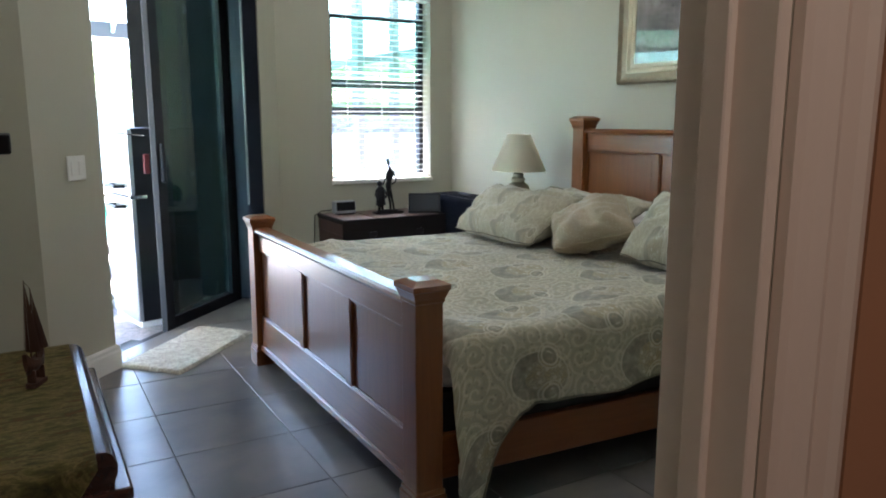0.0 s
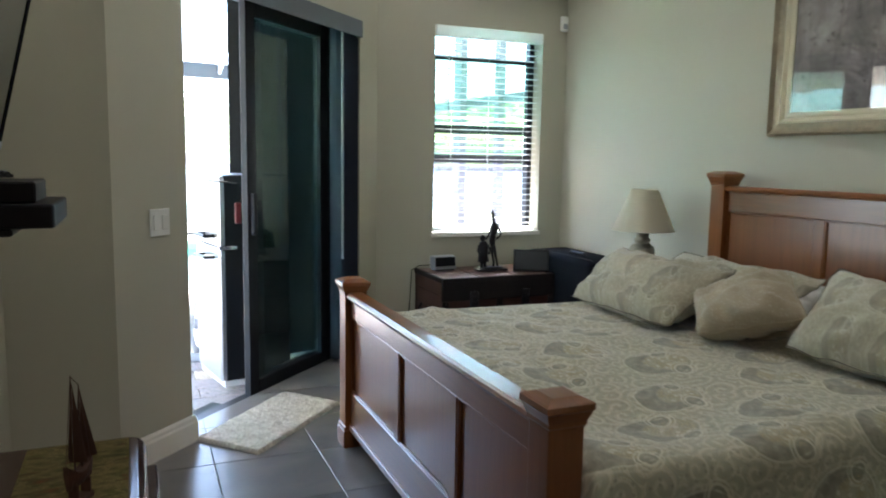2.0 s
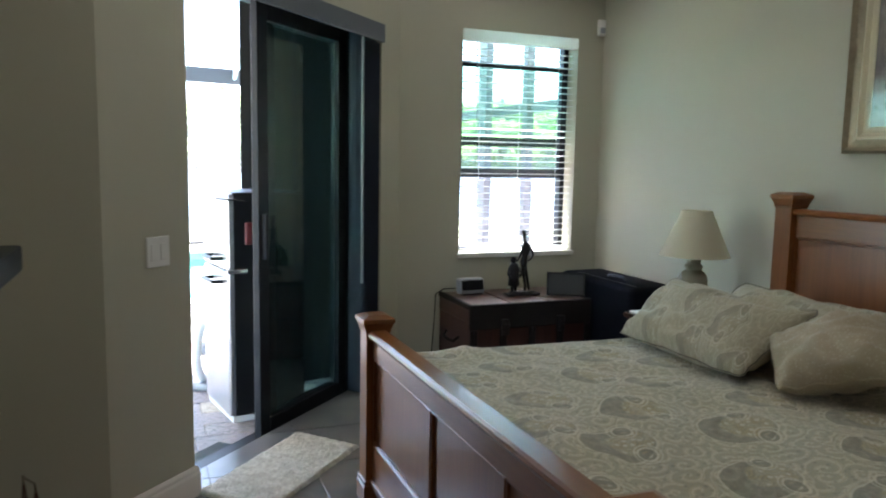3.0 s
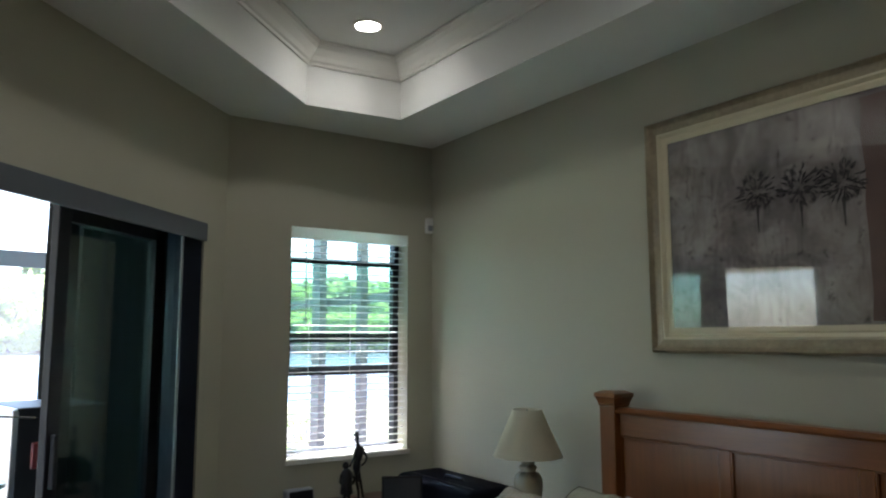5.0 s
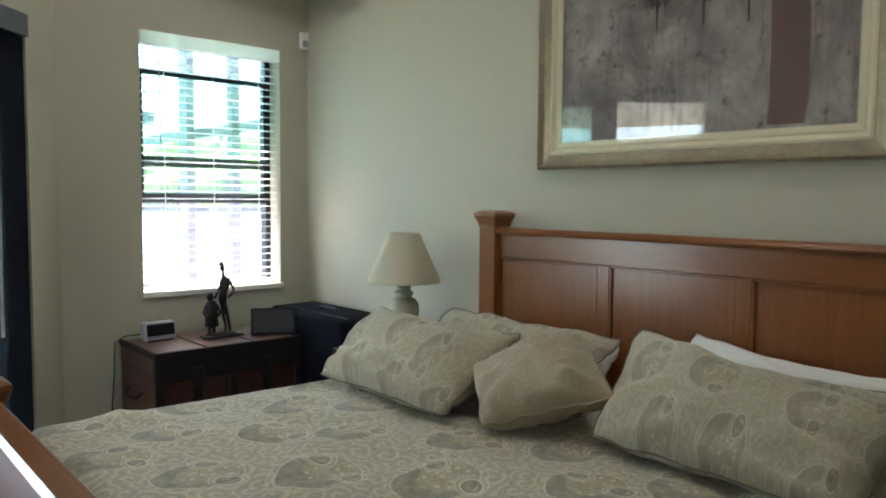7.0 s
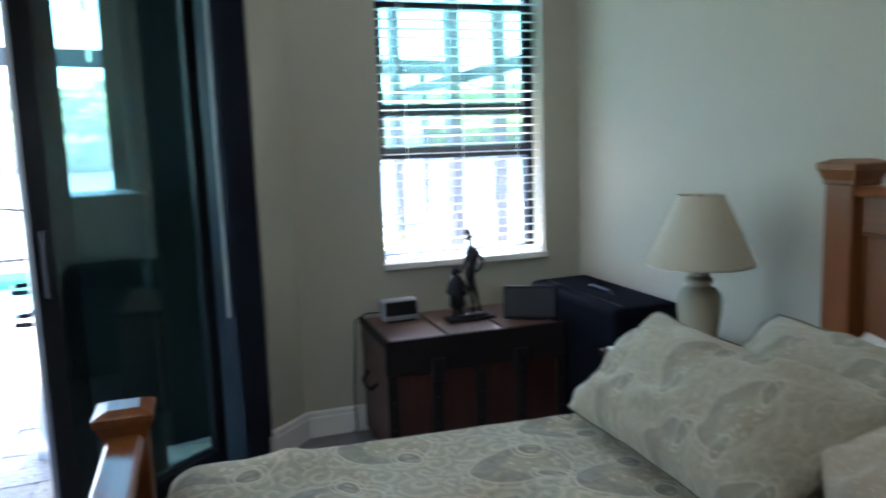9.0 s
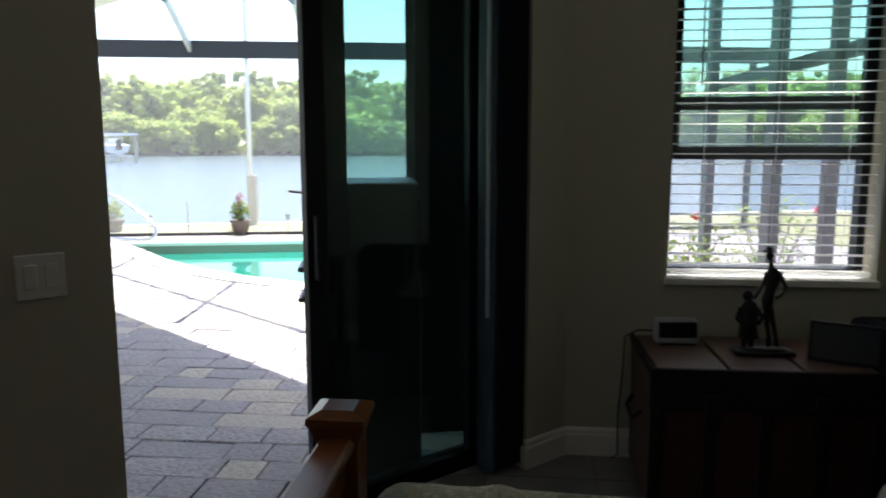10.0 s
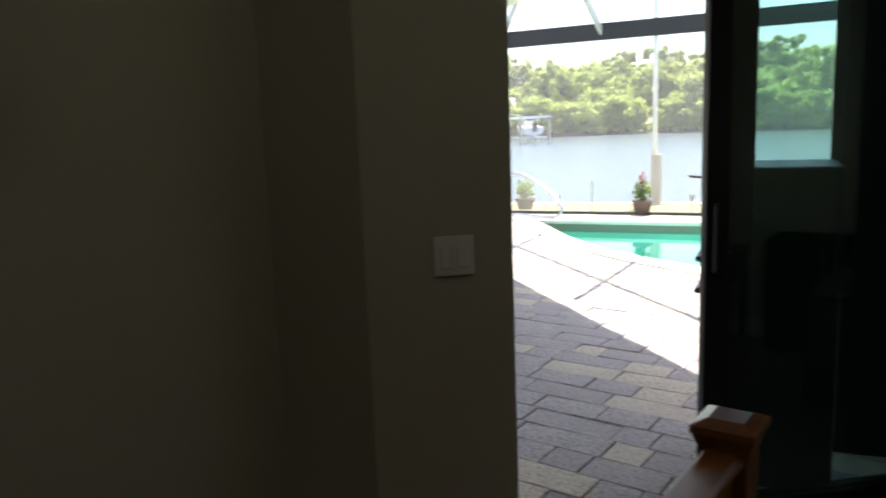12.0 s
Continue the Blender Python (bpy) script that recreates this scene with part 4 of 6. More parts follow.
pillow("pillow", WHITE_LINEN, "white bed pillow against the headboard", (3.98, 4.20, 0.87), (3.98, 3.55, 0.83), (3.80, 4.24, 0.68), (3.80, 3.52, 0.68), 0.15, 1)
pillow("pillow", WHITE_LINEN, "white bed pillow against the headboard", (3.98, 3.28, 0.93), (3.98, 2.52, 0.88), (3.80, 3.28, 0.68), (3.80, 2.52, 0.68), 0.15, 2)
pillow("pillow_sham", SHAM, "paisley pillow sham lying behind the front cushions", (3.80, 4.34, 0.91), (3.79, 3.40, 0.90), (3.46, 4.32, 0.72), (3.46, 3.42, 0.71), 0.13, 3, 0.05, sag=0.01, piping=CORD)
pillow("pillow_sham", SHAM, "paisley pillow sham lying behind the front cushions", (3.84, 3.36, 0.88), (3.84, 2.52, 0.87), (3.52, 3.36, 0.71), (3.52, 2.52, 0.71), 0.12, 6, 0.05, sag=0.01, piping=CORD)
pillow("pillow_sham", SHAM, "paisley pillow sham with dark corded edge, leaning", (3.46, 4.42, 0.935), (3.51, 3.62, 0.925), (3.19, 4.48, 0.665), (3.155, 3.66, 0.68), 0.24, 4, 0.03, piping=CORD)
pillow("pillow_sham", SHAM, "paisley pillow sham with dark corded edge, leaning", (3.65, 3.29, 0.985), (3.72, 2.47, 0.85), (3.345, 3.25, 0.685), (3.33, 2.50, 0.675), 0.24, 7, 0.03, piping=CORD)
pillow("throw_pillow", DAMASK, "square tan damask throw cushion with corded edge", (3.395, 3.79, 0.775), (3.585, 3.44, 0.945), (3.20, 3.54, 0.67), (3.42, 3.185, 0.80), 0.22, 9, category="cushion", piping=TAN_LINEN, sag=0.0)


# ---- bedroom things
def painting():
    ob = thing("framed_painting", "large grey landscape painting in antique silver-gold frame with cream liner", "painting")
    y0, y1, z0, z1 = 2.725, 4.168, 1.515, 2.645

    def ring(a, b, xa, xb, xm, material, name):
        """A mitred frame from the inset a to the inset b, rising from xa to xm and xb (away from the wall)."""
        bm = bmesh.new()
        loops = []
        for ins, x in ((a, HEAD_X - 0.001), (a, xa), (a + (b - a) * 0.18, xm), (a + (b - a) * 0.45, (xm + xb) / 2 + 0.006), (a + (b - a) * 0.6, xb - 0.004), (b, xb), (b, HEAD_X - 0.001)):
            loops.append([bm.verts.new((x, y, z)) for y, z in ((y0 + ins, z0 + ins), (y1 - ins, z0 + ins), (y1 - ins, z1 - ins), (y0 + ins, z1 - ins))])
        for p, q in zip(loops, loops[1:]):
            for k in range(4):
                bm.faces.new((p[k], p[(k + 1) % 4], q[(k + 1) % 4], q[k]))
        part(name, bm, material, ob)
    ring(0.0, 0.062, HEAD_X - 0.030, HEAD_X - 0.022, HEAD_X - 0.048, GOLD_FRAME, "frame")
    ring(0.063, 0.118, HEAD_X - 0.024, HEAD_X - 0.012, HEAD_X - 0.026, LINER, "liner")
    cv = part("canvas", boxes((HEAD_X - 0.008, HEAD_X - 0.002, y0 + 0.113, y1 - 0.113, z0 + 0.113, z1 - 0.113)), CANVAS, ob)
    rng = random.Random(5)
    for cy, cz, rad in ((3.585, 2.207, 0.10), (3.388, 2.20, 0.105), (3.215, 2.185, 0.10)):
        bm = bmesh.new()
        for k in range(120):
            a = rng.uniform(0, 2 * math.pi)
            r = rad * rng.uniform(0.12, 1.0) ** 0.7 * (0.85 if math.sin(a) < -0.3 else 1.0)
            py, pz = cy + r * math.cos(a), cz + r * 0.9 * math.sin(a)
            l, w = rng.uniform(0.009, 0.021), rng.uniform(0.003, 0.006)
            t = a + rng.uniform(-0.35, 0.35)
            d, e = Vector((0, math.cos(t), math.sin(t))), Vector((0, -math.sin(t), math.cos(t)))
            c = Vector((HEAD_X - 0.0092 - 0.0002 * (k % 12), py, pz))
            bm.faces.new([bm.verts.new(c + v) for v in (d * l, e * w, -d * l, -e * w)])
        lo = cz - 0.055
        bm.faces.new([bm.verts.new((HEAD_X - 0.0091, cy + o, lo - q)) for o, q in ((-0.010, 0), (0.009, 0), (0.006, 0.04), (0.002, 0.115), (-0.003, 0.115), (-0.004, 0.05))])
        part("ink_tree", bm, INK, cv, "dark ink tree drawn on the canvas")
    bm = bmesh.new()
    n = 30
    cols = []
    for k in range(n + 1):
        z = 1.645 + 0.86 * k / n
        o = 0.012 * noise.noise((z * 7, 0, 0))
        cols.append([bm.verts.new((HEAD_X - 0.0086, y, z)) for y in (3.132 + o, 3.0 + o * 1.5)])
    for a, b in zip(cols, cols[1:]):
        bm.faces.new((a[0], a[1], b[1], b[0]))
    part("rust_band", bm, RUST_WASH, cv, "rust brown wash band")
    g = part("glazing", boxes((HEAD_X - 0.0145, HEAD_X - 0.0125, y0 + 0.108, y1 - 0.108, z0 + 0.108, z1 - 0.108)), PICTURE_GLASS, ob)
    g.visible_shadow = False


painting()


def table_lamp(x, y, z):
    ob = thing("table_lamp", "beige ceramic table lamp with cream cone shade", "lamp", pose(x, y, z))
    part("base", lathe([(0.058, 0.0), (0.062, 0.008), (0.058, 0.016), (0.052, 0.022), (0.056, 0.05), (0.067, 0.12), (0.075, 0.185), (0.076, 0.215), (0.072, 0.238), (0.060, 0.256), (0.044, 0.266), (0.036, 0.272), (0.045, 0.280), (0.048, 0.289), (0.044, 0.297), (0.034, 0.303), (0.032, 0.309), (0.038, 0.316), (0.036, 0.325), (0.022, 0.332), (0.014, 0.345), (0.012, 0.40)], 32), LAMP_CERAMIC, ob, smooth=True)
    part("shade", lathe([(0.183, 0.345), (0.182, 0.352), (0.080, 0.582), (0.080, 0.588), (0.077, 0.588), (0.077, 0.582), (0.179, 0.350), (0.180, 0.345)], 48), SHADE, ob, smooth=True)
    part("harp", lathe([(0.006, 0.40), (0.006, 0.585), (0.0005, 0.587)], 12), CHROME, ob, smooth=True)


def nightstand(x0, x1, y0, y1, top):
    ob = thing("nightstand", "dark wood bedside table with one drawer", "nightstand")
    part("tabletop", boxes((x0 - 0.015, x1, y0 - 0.015, y1 + 0.015, top - 0.028, top), bevel=0.005, segments=2), DARK_WOOD, ob)
    part("body", boxes((x0 + 0.01, x1 - 0.005, y0 + 0.005, y1 - 0.005, top - 0.2, top - 0.028)), DARK_WOOD, ob)
    dr = part("drawer", boxes((x0 - 0.006, x0 + 0.01, y0 + 0.03, y1 - 0.03, top - 0.18, top - 0.045), bevel=0.003), DARK_WOOD, ob)
    part("knob", lathe([(0.006, 0.0), (0.006, 0.012), (0.014, 0.02), (0.0005, 0.028)], 12), CHROME, dr).matrix_basis = pose(x0 - 0.006, (y0 + y1) / 2, top - 0.11, 0, -90, 0)
    for x in (x0 + 0.012, x1 - 0.05):
        for y in (y0 + 0.005, y1 - 0.045):
            part("leg", boxes((x, x + 0.04, y, y + 0.04, 0, top - 0.2), bevel=0.003), DARK_WOOD, ob)


nightstand(3.68, 4.17, 4.53, 5.07, 0.622)
table_lamp(3.905, 4.805, 0.622)
whole("paper", boxes((3.69, 3.80, 4.92, 5.06, 0.623, 0.630), bevel=0.001), WHITE_LINEN, "white paper pad on the bedside table", "paper")


def trunk():
    x0, x1, y0, y1, h = 2.965, 3.815, 5.63, 6.165, 0.585
    ob = thing("storage_trunk", "old dark leather and wood steamer trunk with straps", "trunk")
    part("body", boxes((x0 + 0.012, x1 - 0.012, y0 + 0.012, y1, 0.03, h - 0.12), bevel=0.004), TRUNK_WOOD, ob)
    lid = part("lid", boxes((x0 + 0.008, x1 - 0.008, y0 + 0.008, y1, h - 0.118, h - 0.018), bevel=0.004), TRUNK_WOOD, ob)
    for k in range(3):
        a = x0 + 0.02 + k * (x1 - x0 - 0.04) / 3
        part("lid_panel", boxes((a + 0.006, a + (x1 - x0 - 0.04) / 3 - 0.006, y0 + 0.028, y1 - 0.02, h - 0.0185, h), bevel=0.003), TRUNK_TOP, lid)
    part("lid_rim", boxes((x0, x1, y0, y0 + 0.024, h - 0.15, h + 0.004), (x0, x0 + 0.018, y0 + 0.024, y1, h - 0.03, h + 0.003), (x1 - 0.018, x1, y0 + 0.024, y1, h - 0.03, h + 0.003), bevel=0.003), TRUNK_STRAP, lid)
    n = 4
    for k in range(n + 1):
        a = x0 + 0.025 + k * (x1 - x0 - 0.05) / n
        part("strap", boxes((a - 0.022, a + 0.022, y0 - 0.004, y0 + 0.013, 0.0, h - 0.152), bevel=0.003), TRUNK_STRAP, ob)
        for z in (0.08, 0.2, 0.32, 0.42):
            part("stud", lathe([(0.007, 0), (0.005, 0.004), (0.0005, 0.005)], 8), STATUE, ob).matrix_basis = pose(a, y0 - 0.004, z, 90, 0, 0)
    part("bottom_band", boxes((x0, x1, y0, y0 + 0.0115, 0.0, 0.05), bevel=0.002), TRUNK_STRAP, ob)
    for k in (0.27, 0.73):
        a = x0 + k * (x1 - x0)
        part("latch", boxes((a - 0.03, a + 0.03, y0 - 0.012, y0 - 0.0005, h - 0.19, h - 0.09), (a - 0.016, a + 0.016, y0 - 0.018, y0 - 0.012, h - 0.16, h - 0.12), bevel=0.003), STATUE, ob)
    part("handle", tube([(x0 - 0.004, 5.80, 0.36), (x0 - 0.03, 5.82, 0.33), (x0 - 0.035, 5.9, 0.325), (x0 - 0.03, 5.98, 0.33), (x0 - 0.004, 6.0, 0.36)], 0.009), TRUNK_STRAP, ob)


trunk()
TT = 0.590


def clock_radio():
    ob = thing("clock_radio", "small silver clock radio with dark speaker grille", "clock radio", pose(3.13, 6.01, TT, 0, 0, 4))
    bm = boxes((-0.09, 0.09, -0.035, 0.035, 0.0, 0.10), bevel=0.014, segments=3)
    for v in bm.verts:
        v.co.y += 0.15 * v.co.z
    part("body", bm, PLASTIC_GREY, ob)
    bm = boxes((-0.078, 0.078, -0.041, -0.033, 0.028, 0.092), bevel=0.003)
    for v in bm.verts:
        v.co.y += 0.15 * v.co.z
    part("grille", bm, PLASTIC_BLACK, ob)
    part("foot", boxes((-0.07, 0.07, -0.03, 0.03, -0.004, 0.004)), PLASTIC_BLACK, ob)


clock_radio()


def photo_frame():
    ob = thing("digital_photo_frame", "black digital photo frame standing on the trunk", "photo frame", pose(3.69, 5.745, TT + 0.001, -12, 0, -28))
    part("frame", boxes((-0.125, 0.125, 0.0, 0.02, 0.0, 0.155), bevel=0.005, segments=2), PLASTIC_BLACK, ob)
    part("screen", boxes((-0.112, 0.112, -0.0015, 0.0005, 0.013, 0.142)), plain("grey_panel_screen", (0.05, 0.053, 0.06), 0.1, vary=0.1, relief=0), ob)
    part("stand", boxes((-0.02, 0.02, 0.02, 0.07, 0.004, 0.012), (-0.02, 0.02, 0.018, 0.028, 0.012, 0.1)), PLASTIC_BLACK, ob)


photo_frame()


def statue():
    """Two thin cast figures on one plinth, as one plain mesh."""
    bm = boxes((-0.115, 0.115, -0.045, 0.045, 0.0, 0.014), bevel=0.004)
    blob(bm, (0.0, 0, 0.018), (0.10, 0.04, 0.012))
    # tall figure
    tube([(0.016, -0.006, 0.016), (0.022, 0.0, 0.06), (0.010, 0.0, 0.115), (0.002, 0.0, 0.20)], [0.008, 0.008, 0.010, 0.014], 8, bm)
    tube([(0.058, 0.010, 0.016), (0.050, 0.008, 0.06), (0.036, 0.004, 0.115), (0.014, 0.0, 0.20)], [0.008, 0.008, 0.010, 0.014], 8, bm)
    blob(bm, (0.012, -0.014, 0.020), (0.011, 0.026, 0.008))
    blob(bm, (0.056, 0.0, 0.020), (0.011, 0.026, 0.008))
    tube([(0.006, 0, 0.175), (0.006, 0, 0.215), (0.012, 0, 0.25), (0.022, 0, 0.295), (0.022, 0, 0.325), (0.014, 0, 0.345), (0.010, 0, 0.372), (0.006, 0, 0.39)], [0.016, 0.024, 0.019, 0.027, 0.026, 0.011, 0.008, 0.009], 10, bm)
    blob(bm, (0.004, -0.004, 0.392), (0.015, 0.017, 0.020))
    blob(bm, (-0.004, -0.006, 0.411), (0.024, 0.022, 0.006))
    blob(bm, (0.002, 0.0, 0.418), (0.014, 0.014, 0.011))
    tube([(0.044, 0, 0.325), (0.058, 0, 0.298), (0.072, -0.004, 0.268), (0.058, -0.012, 0.242), (0.030, -0.018, 0.225)], [0.010, 0.008, 0.008, 0.006, 0.006], 7, bm)
    tube([(0.000, 0, 0.325), (-0.012, -0.004, 0.285), (-0.030, -0.008, 0.25), (-0.048, -0.010, 0.222)], [0.010, 0.008, 0.006, 0.006], 7, bm)
    # small figure
    tube([(-0.075, 0, 0.015), (-0.07, 0, 0.09)], [0.009, 0.014], 8, bm)
    tube([(-0.045, 0, 0.015), (-0.052, 0, 0.09)], [0.009, 0.014], 8, bm)
    tube([(-0.06, 0, 0.065), (-0.062, 0, 0.11), (-0.062, 0, 0.17), (-0.063, 0, 0.20), (-0.066, 0, 0.215)], [0.040, 0.034, 0.038, 0.028, 0.012], 10, bm)
    blob(bm, (-0.07, -0.003, 0.232), (0.021, 0.02, 0.022))
    tube([(-0.095, 0, 0.185), (-0.11, -0.01, 0.14), (-0.085, -0.02, 0.115)], 0.008, 7, bm)
    tube([(-0.03, 0, 0.185), (-0.012, -0.01, 0.145), (-0.03, -0.02, 0.12)], 0.008, 7, bm)
    return whole("statue", bm, STATUE, "dark bronze statue of two thin standing figures", "statue", pose(3.44, 5.88, TT + 0.0), smooth=True)


statue()


def suitcase():
    ob = thing("suitcase", "black soft suitcase standing beside the trunk", "suitcase")
    bm = boxes((3.83, 4.17, 5.24, 6.06, 0.02, 0.715), bevel=0.035, segments=3)
    for v in bm.verts:
        v.co.x += 0.01 * noise.noise(v.co * 6)
        v.co.z += 0.012 * noise.noise(v.co * 5 + Vector((3, 0, 0)))
    part("body", bm, BAG, ob, smooth=True)
    part("handle", tube([(3.99, 5.52, 0.712), (3.99, 5.54, 0.732), (3.99, 5.70, 0.732), (3.99, 5.72, 0.712)], 0.010), PLASTIC_BLACK, ob)
    part("zip", boxes((3.90, 3.908, 5.30, 5.97, 0.705, 0.717)), PLASTIC_BLACK, ob)
    for y in (5.34, 5.93):
        for x in (3.87, 4.12):
            part("foot", lathe([(0.018, 0), (0.018, 0.05)], 10, (x, y, 0)), PLASTIC_BLACK, ob)


suitcase()


def cable():
    bm = tube([(3.07, 6.12, TT + 0.02), (3.0, 6.16, TT + 0.012), (2.945, 6.165, TT - 0.02), (2.94, 6.17, 0.4), (2.925, 6.17, 0.2), (2.93, 6.165, 0.02), (2.9, 6.15, 0.008)], 0.0035, 6)
    whole("cable", bm, PLASTIC_BLACK, "black power cable hanging down beside the trunk", "cable")


cable()


def wall_sensor():
    ob = thing("motion_sensor", "white alarm sensor on the wall near the corner", "sensor", pose(4.165, WIN_Y - 0.001, 2.397))
    part("body", boxes((-0.028, 0.028, -0.035, 0.0, -0.055, 0.055), bevel=0.008, segments=2), PLASTIC_WHITE, ob)
    part("lens", boxes((-0.02, 0.02, -0.038, -0.034, -0.04, 0.0), bevel=0.001), PLASTIC_GREY, ob)


wall_sensor()


def switch_plate():
    ob = thing("light_switch", "white double rocker light switch on the angled wall", "light switch", DIAG @ pose(0.26, -0.001, 1.073))
    part("plate", boxes((-0.06, 0.06, -0.006, 0.0, -0.06, 0.06), bevel=0.003), PLASTIC_WHITE, ob)
    for x in (-0.025, 0.025):
        part("rocker", boxes((x - 0.016, x + 0.016, -0.010, -0.0055, -0.033, 0.033), bevel=0.002), PLASTIC_WHITE, ob)


switch_plate()


def rug():
    bm = bmesh.new()
    a, b, c, d = Vector((1.35, 4.85, 0)), Vector((1.607, 4.562, 0)), Vector((2.142, 5.132, 0)), Vector((1.885, 5.42, 0))
    n, m = 60, 36
    rng = random.Random(3)
    grid = [[(a.lerp(b, j / m)).lerp(d.lerp(c, j / m), i / n) for j in range(m + 1)] for i in range(n + 1)]
    vs = []
    for i, row in enumerate(grid):
        line = []
        for j, p in enumerate(row):
            edge = min(i, n - i, j, m - j)
            z = 0.017 + 0.006 * rng.random() if edge > 0 else 0.003
            line.append(bm.verts.new((p.x + rng.uniform(-1, 1) * 0.003, p.y + rng.uniform(-1, 1) * 0.003, z)))
        vs.append(line)
    for i in range(n):
        for j in range(m):
            bm.faces.new((vs[i][j], vs[i + 1][j], vs[i + 1][j + 1], vs[i][j + 1]))
    whole("rug", bm, RUG, "cream looped bath-style rug by the sliding door", "rug", smooth=True)


rug()


def blanket_chest():
    x0, x1, y0, y1, h = 0.68, 1.12, 2.62, 3.64, 0.50
    ob = thing("blanket_chest", "dark cherry low chest with rounded lid edge", "chest")
    bm = bmesh.new()
    prof = [(x0, h - 0.10), (x0, h - 0.012), (x0 + 0.012, h), (x1 - 0.04, h), (x1 - 0.02, h - 0.004), (x1 - 0.004, h - 0.018), (x1 + 0.004, h - 0.04), (x1 + 0.002, h - 0.065), (x1 - 0.006, h - 0.085), (x1 - 0.006, h - 0.10)]
    ends = [[bm.verts.new((x, y, z)) for x, z in prof] for y in (y0, y1)]
    for i in range(len(prof)):
        j = (i + 1) % len(prof)
        bm.faces.new((ends[0][i], ends[0][j], ends[1][j], ends[1][i]))
    bm.faces.new(ends[0])
    bm.faces.new(ends[1])
    part("lid", bm, DARK_WOOD, ob)
    part("ledge", boxes((x0 - 0.0, x1 + 0.035, y0 - 0.02, y1 + 0.01, h - 0.135, h - 0.1005), bevel=0.008, segments=2), DARK_WOOD, ob)
    part("body", boxes((x0 + 0.01, x1, y0 + 0.01, y1 - 0.01, 0.07, h - 0.1355), bevel=0.003), DARK_WOOD, ob)
    part("plinth", boxes((x0, x1 + 0.02, y0, y1, 0.0, 0.0695), bevel=0.006), DARK_WOOD, ob)
    return h


CH = blanket_chest()


def runner():
    bm = bmesh.new()
    n = 44
    x0, x1, y0, y1 = 0.80, 1.075, 2.60, 3.63
    m = 14
    rows = []
    for i in range(n + 1):
        y = y1 - (y1 - y0) * i / n
        rows.append([(x0 + (x1 - x0) * j / m, y, CH + 0.003 + 0.0015 * noise.noise((j * 0.7, y * 12, 0))) for j in range(m + 1)])
    for k in range(1, 13):
        t = k / 12
        row = []
        for j in range(m + 1):
            f = j / m
            reach = 0.20 * (1 - abs(2 * f - 1)) + 0.02
            row.append((x0 + (x1 - x0) * f, y0 - 0.028 - 0.004 * math.sin(f * 9), CH - 0.004 - reach * t))
        rows.append(row)
    vs = [[bm.verts.new(p) for p in r] for r in rows]
    for a, b in zip(vs, vs[1:]):
        for j in range(m):
            bm.faces.new((a[j], a[j + 1], b[j + 1], b[j]))
    bmesh.ops.solidify(bm, geom=list(bm.faces), thickness=-0.002)
    whole("table_runner", bm, RUNNER, "olive and gold woven runner draped over the chest", "table runner", smooth=True)


runner()


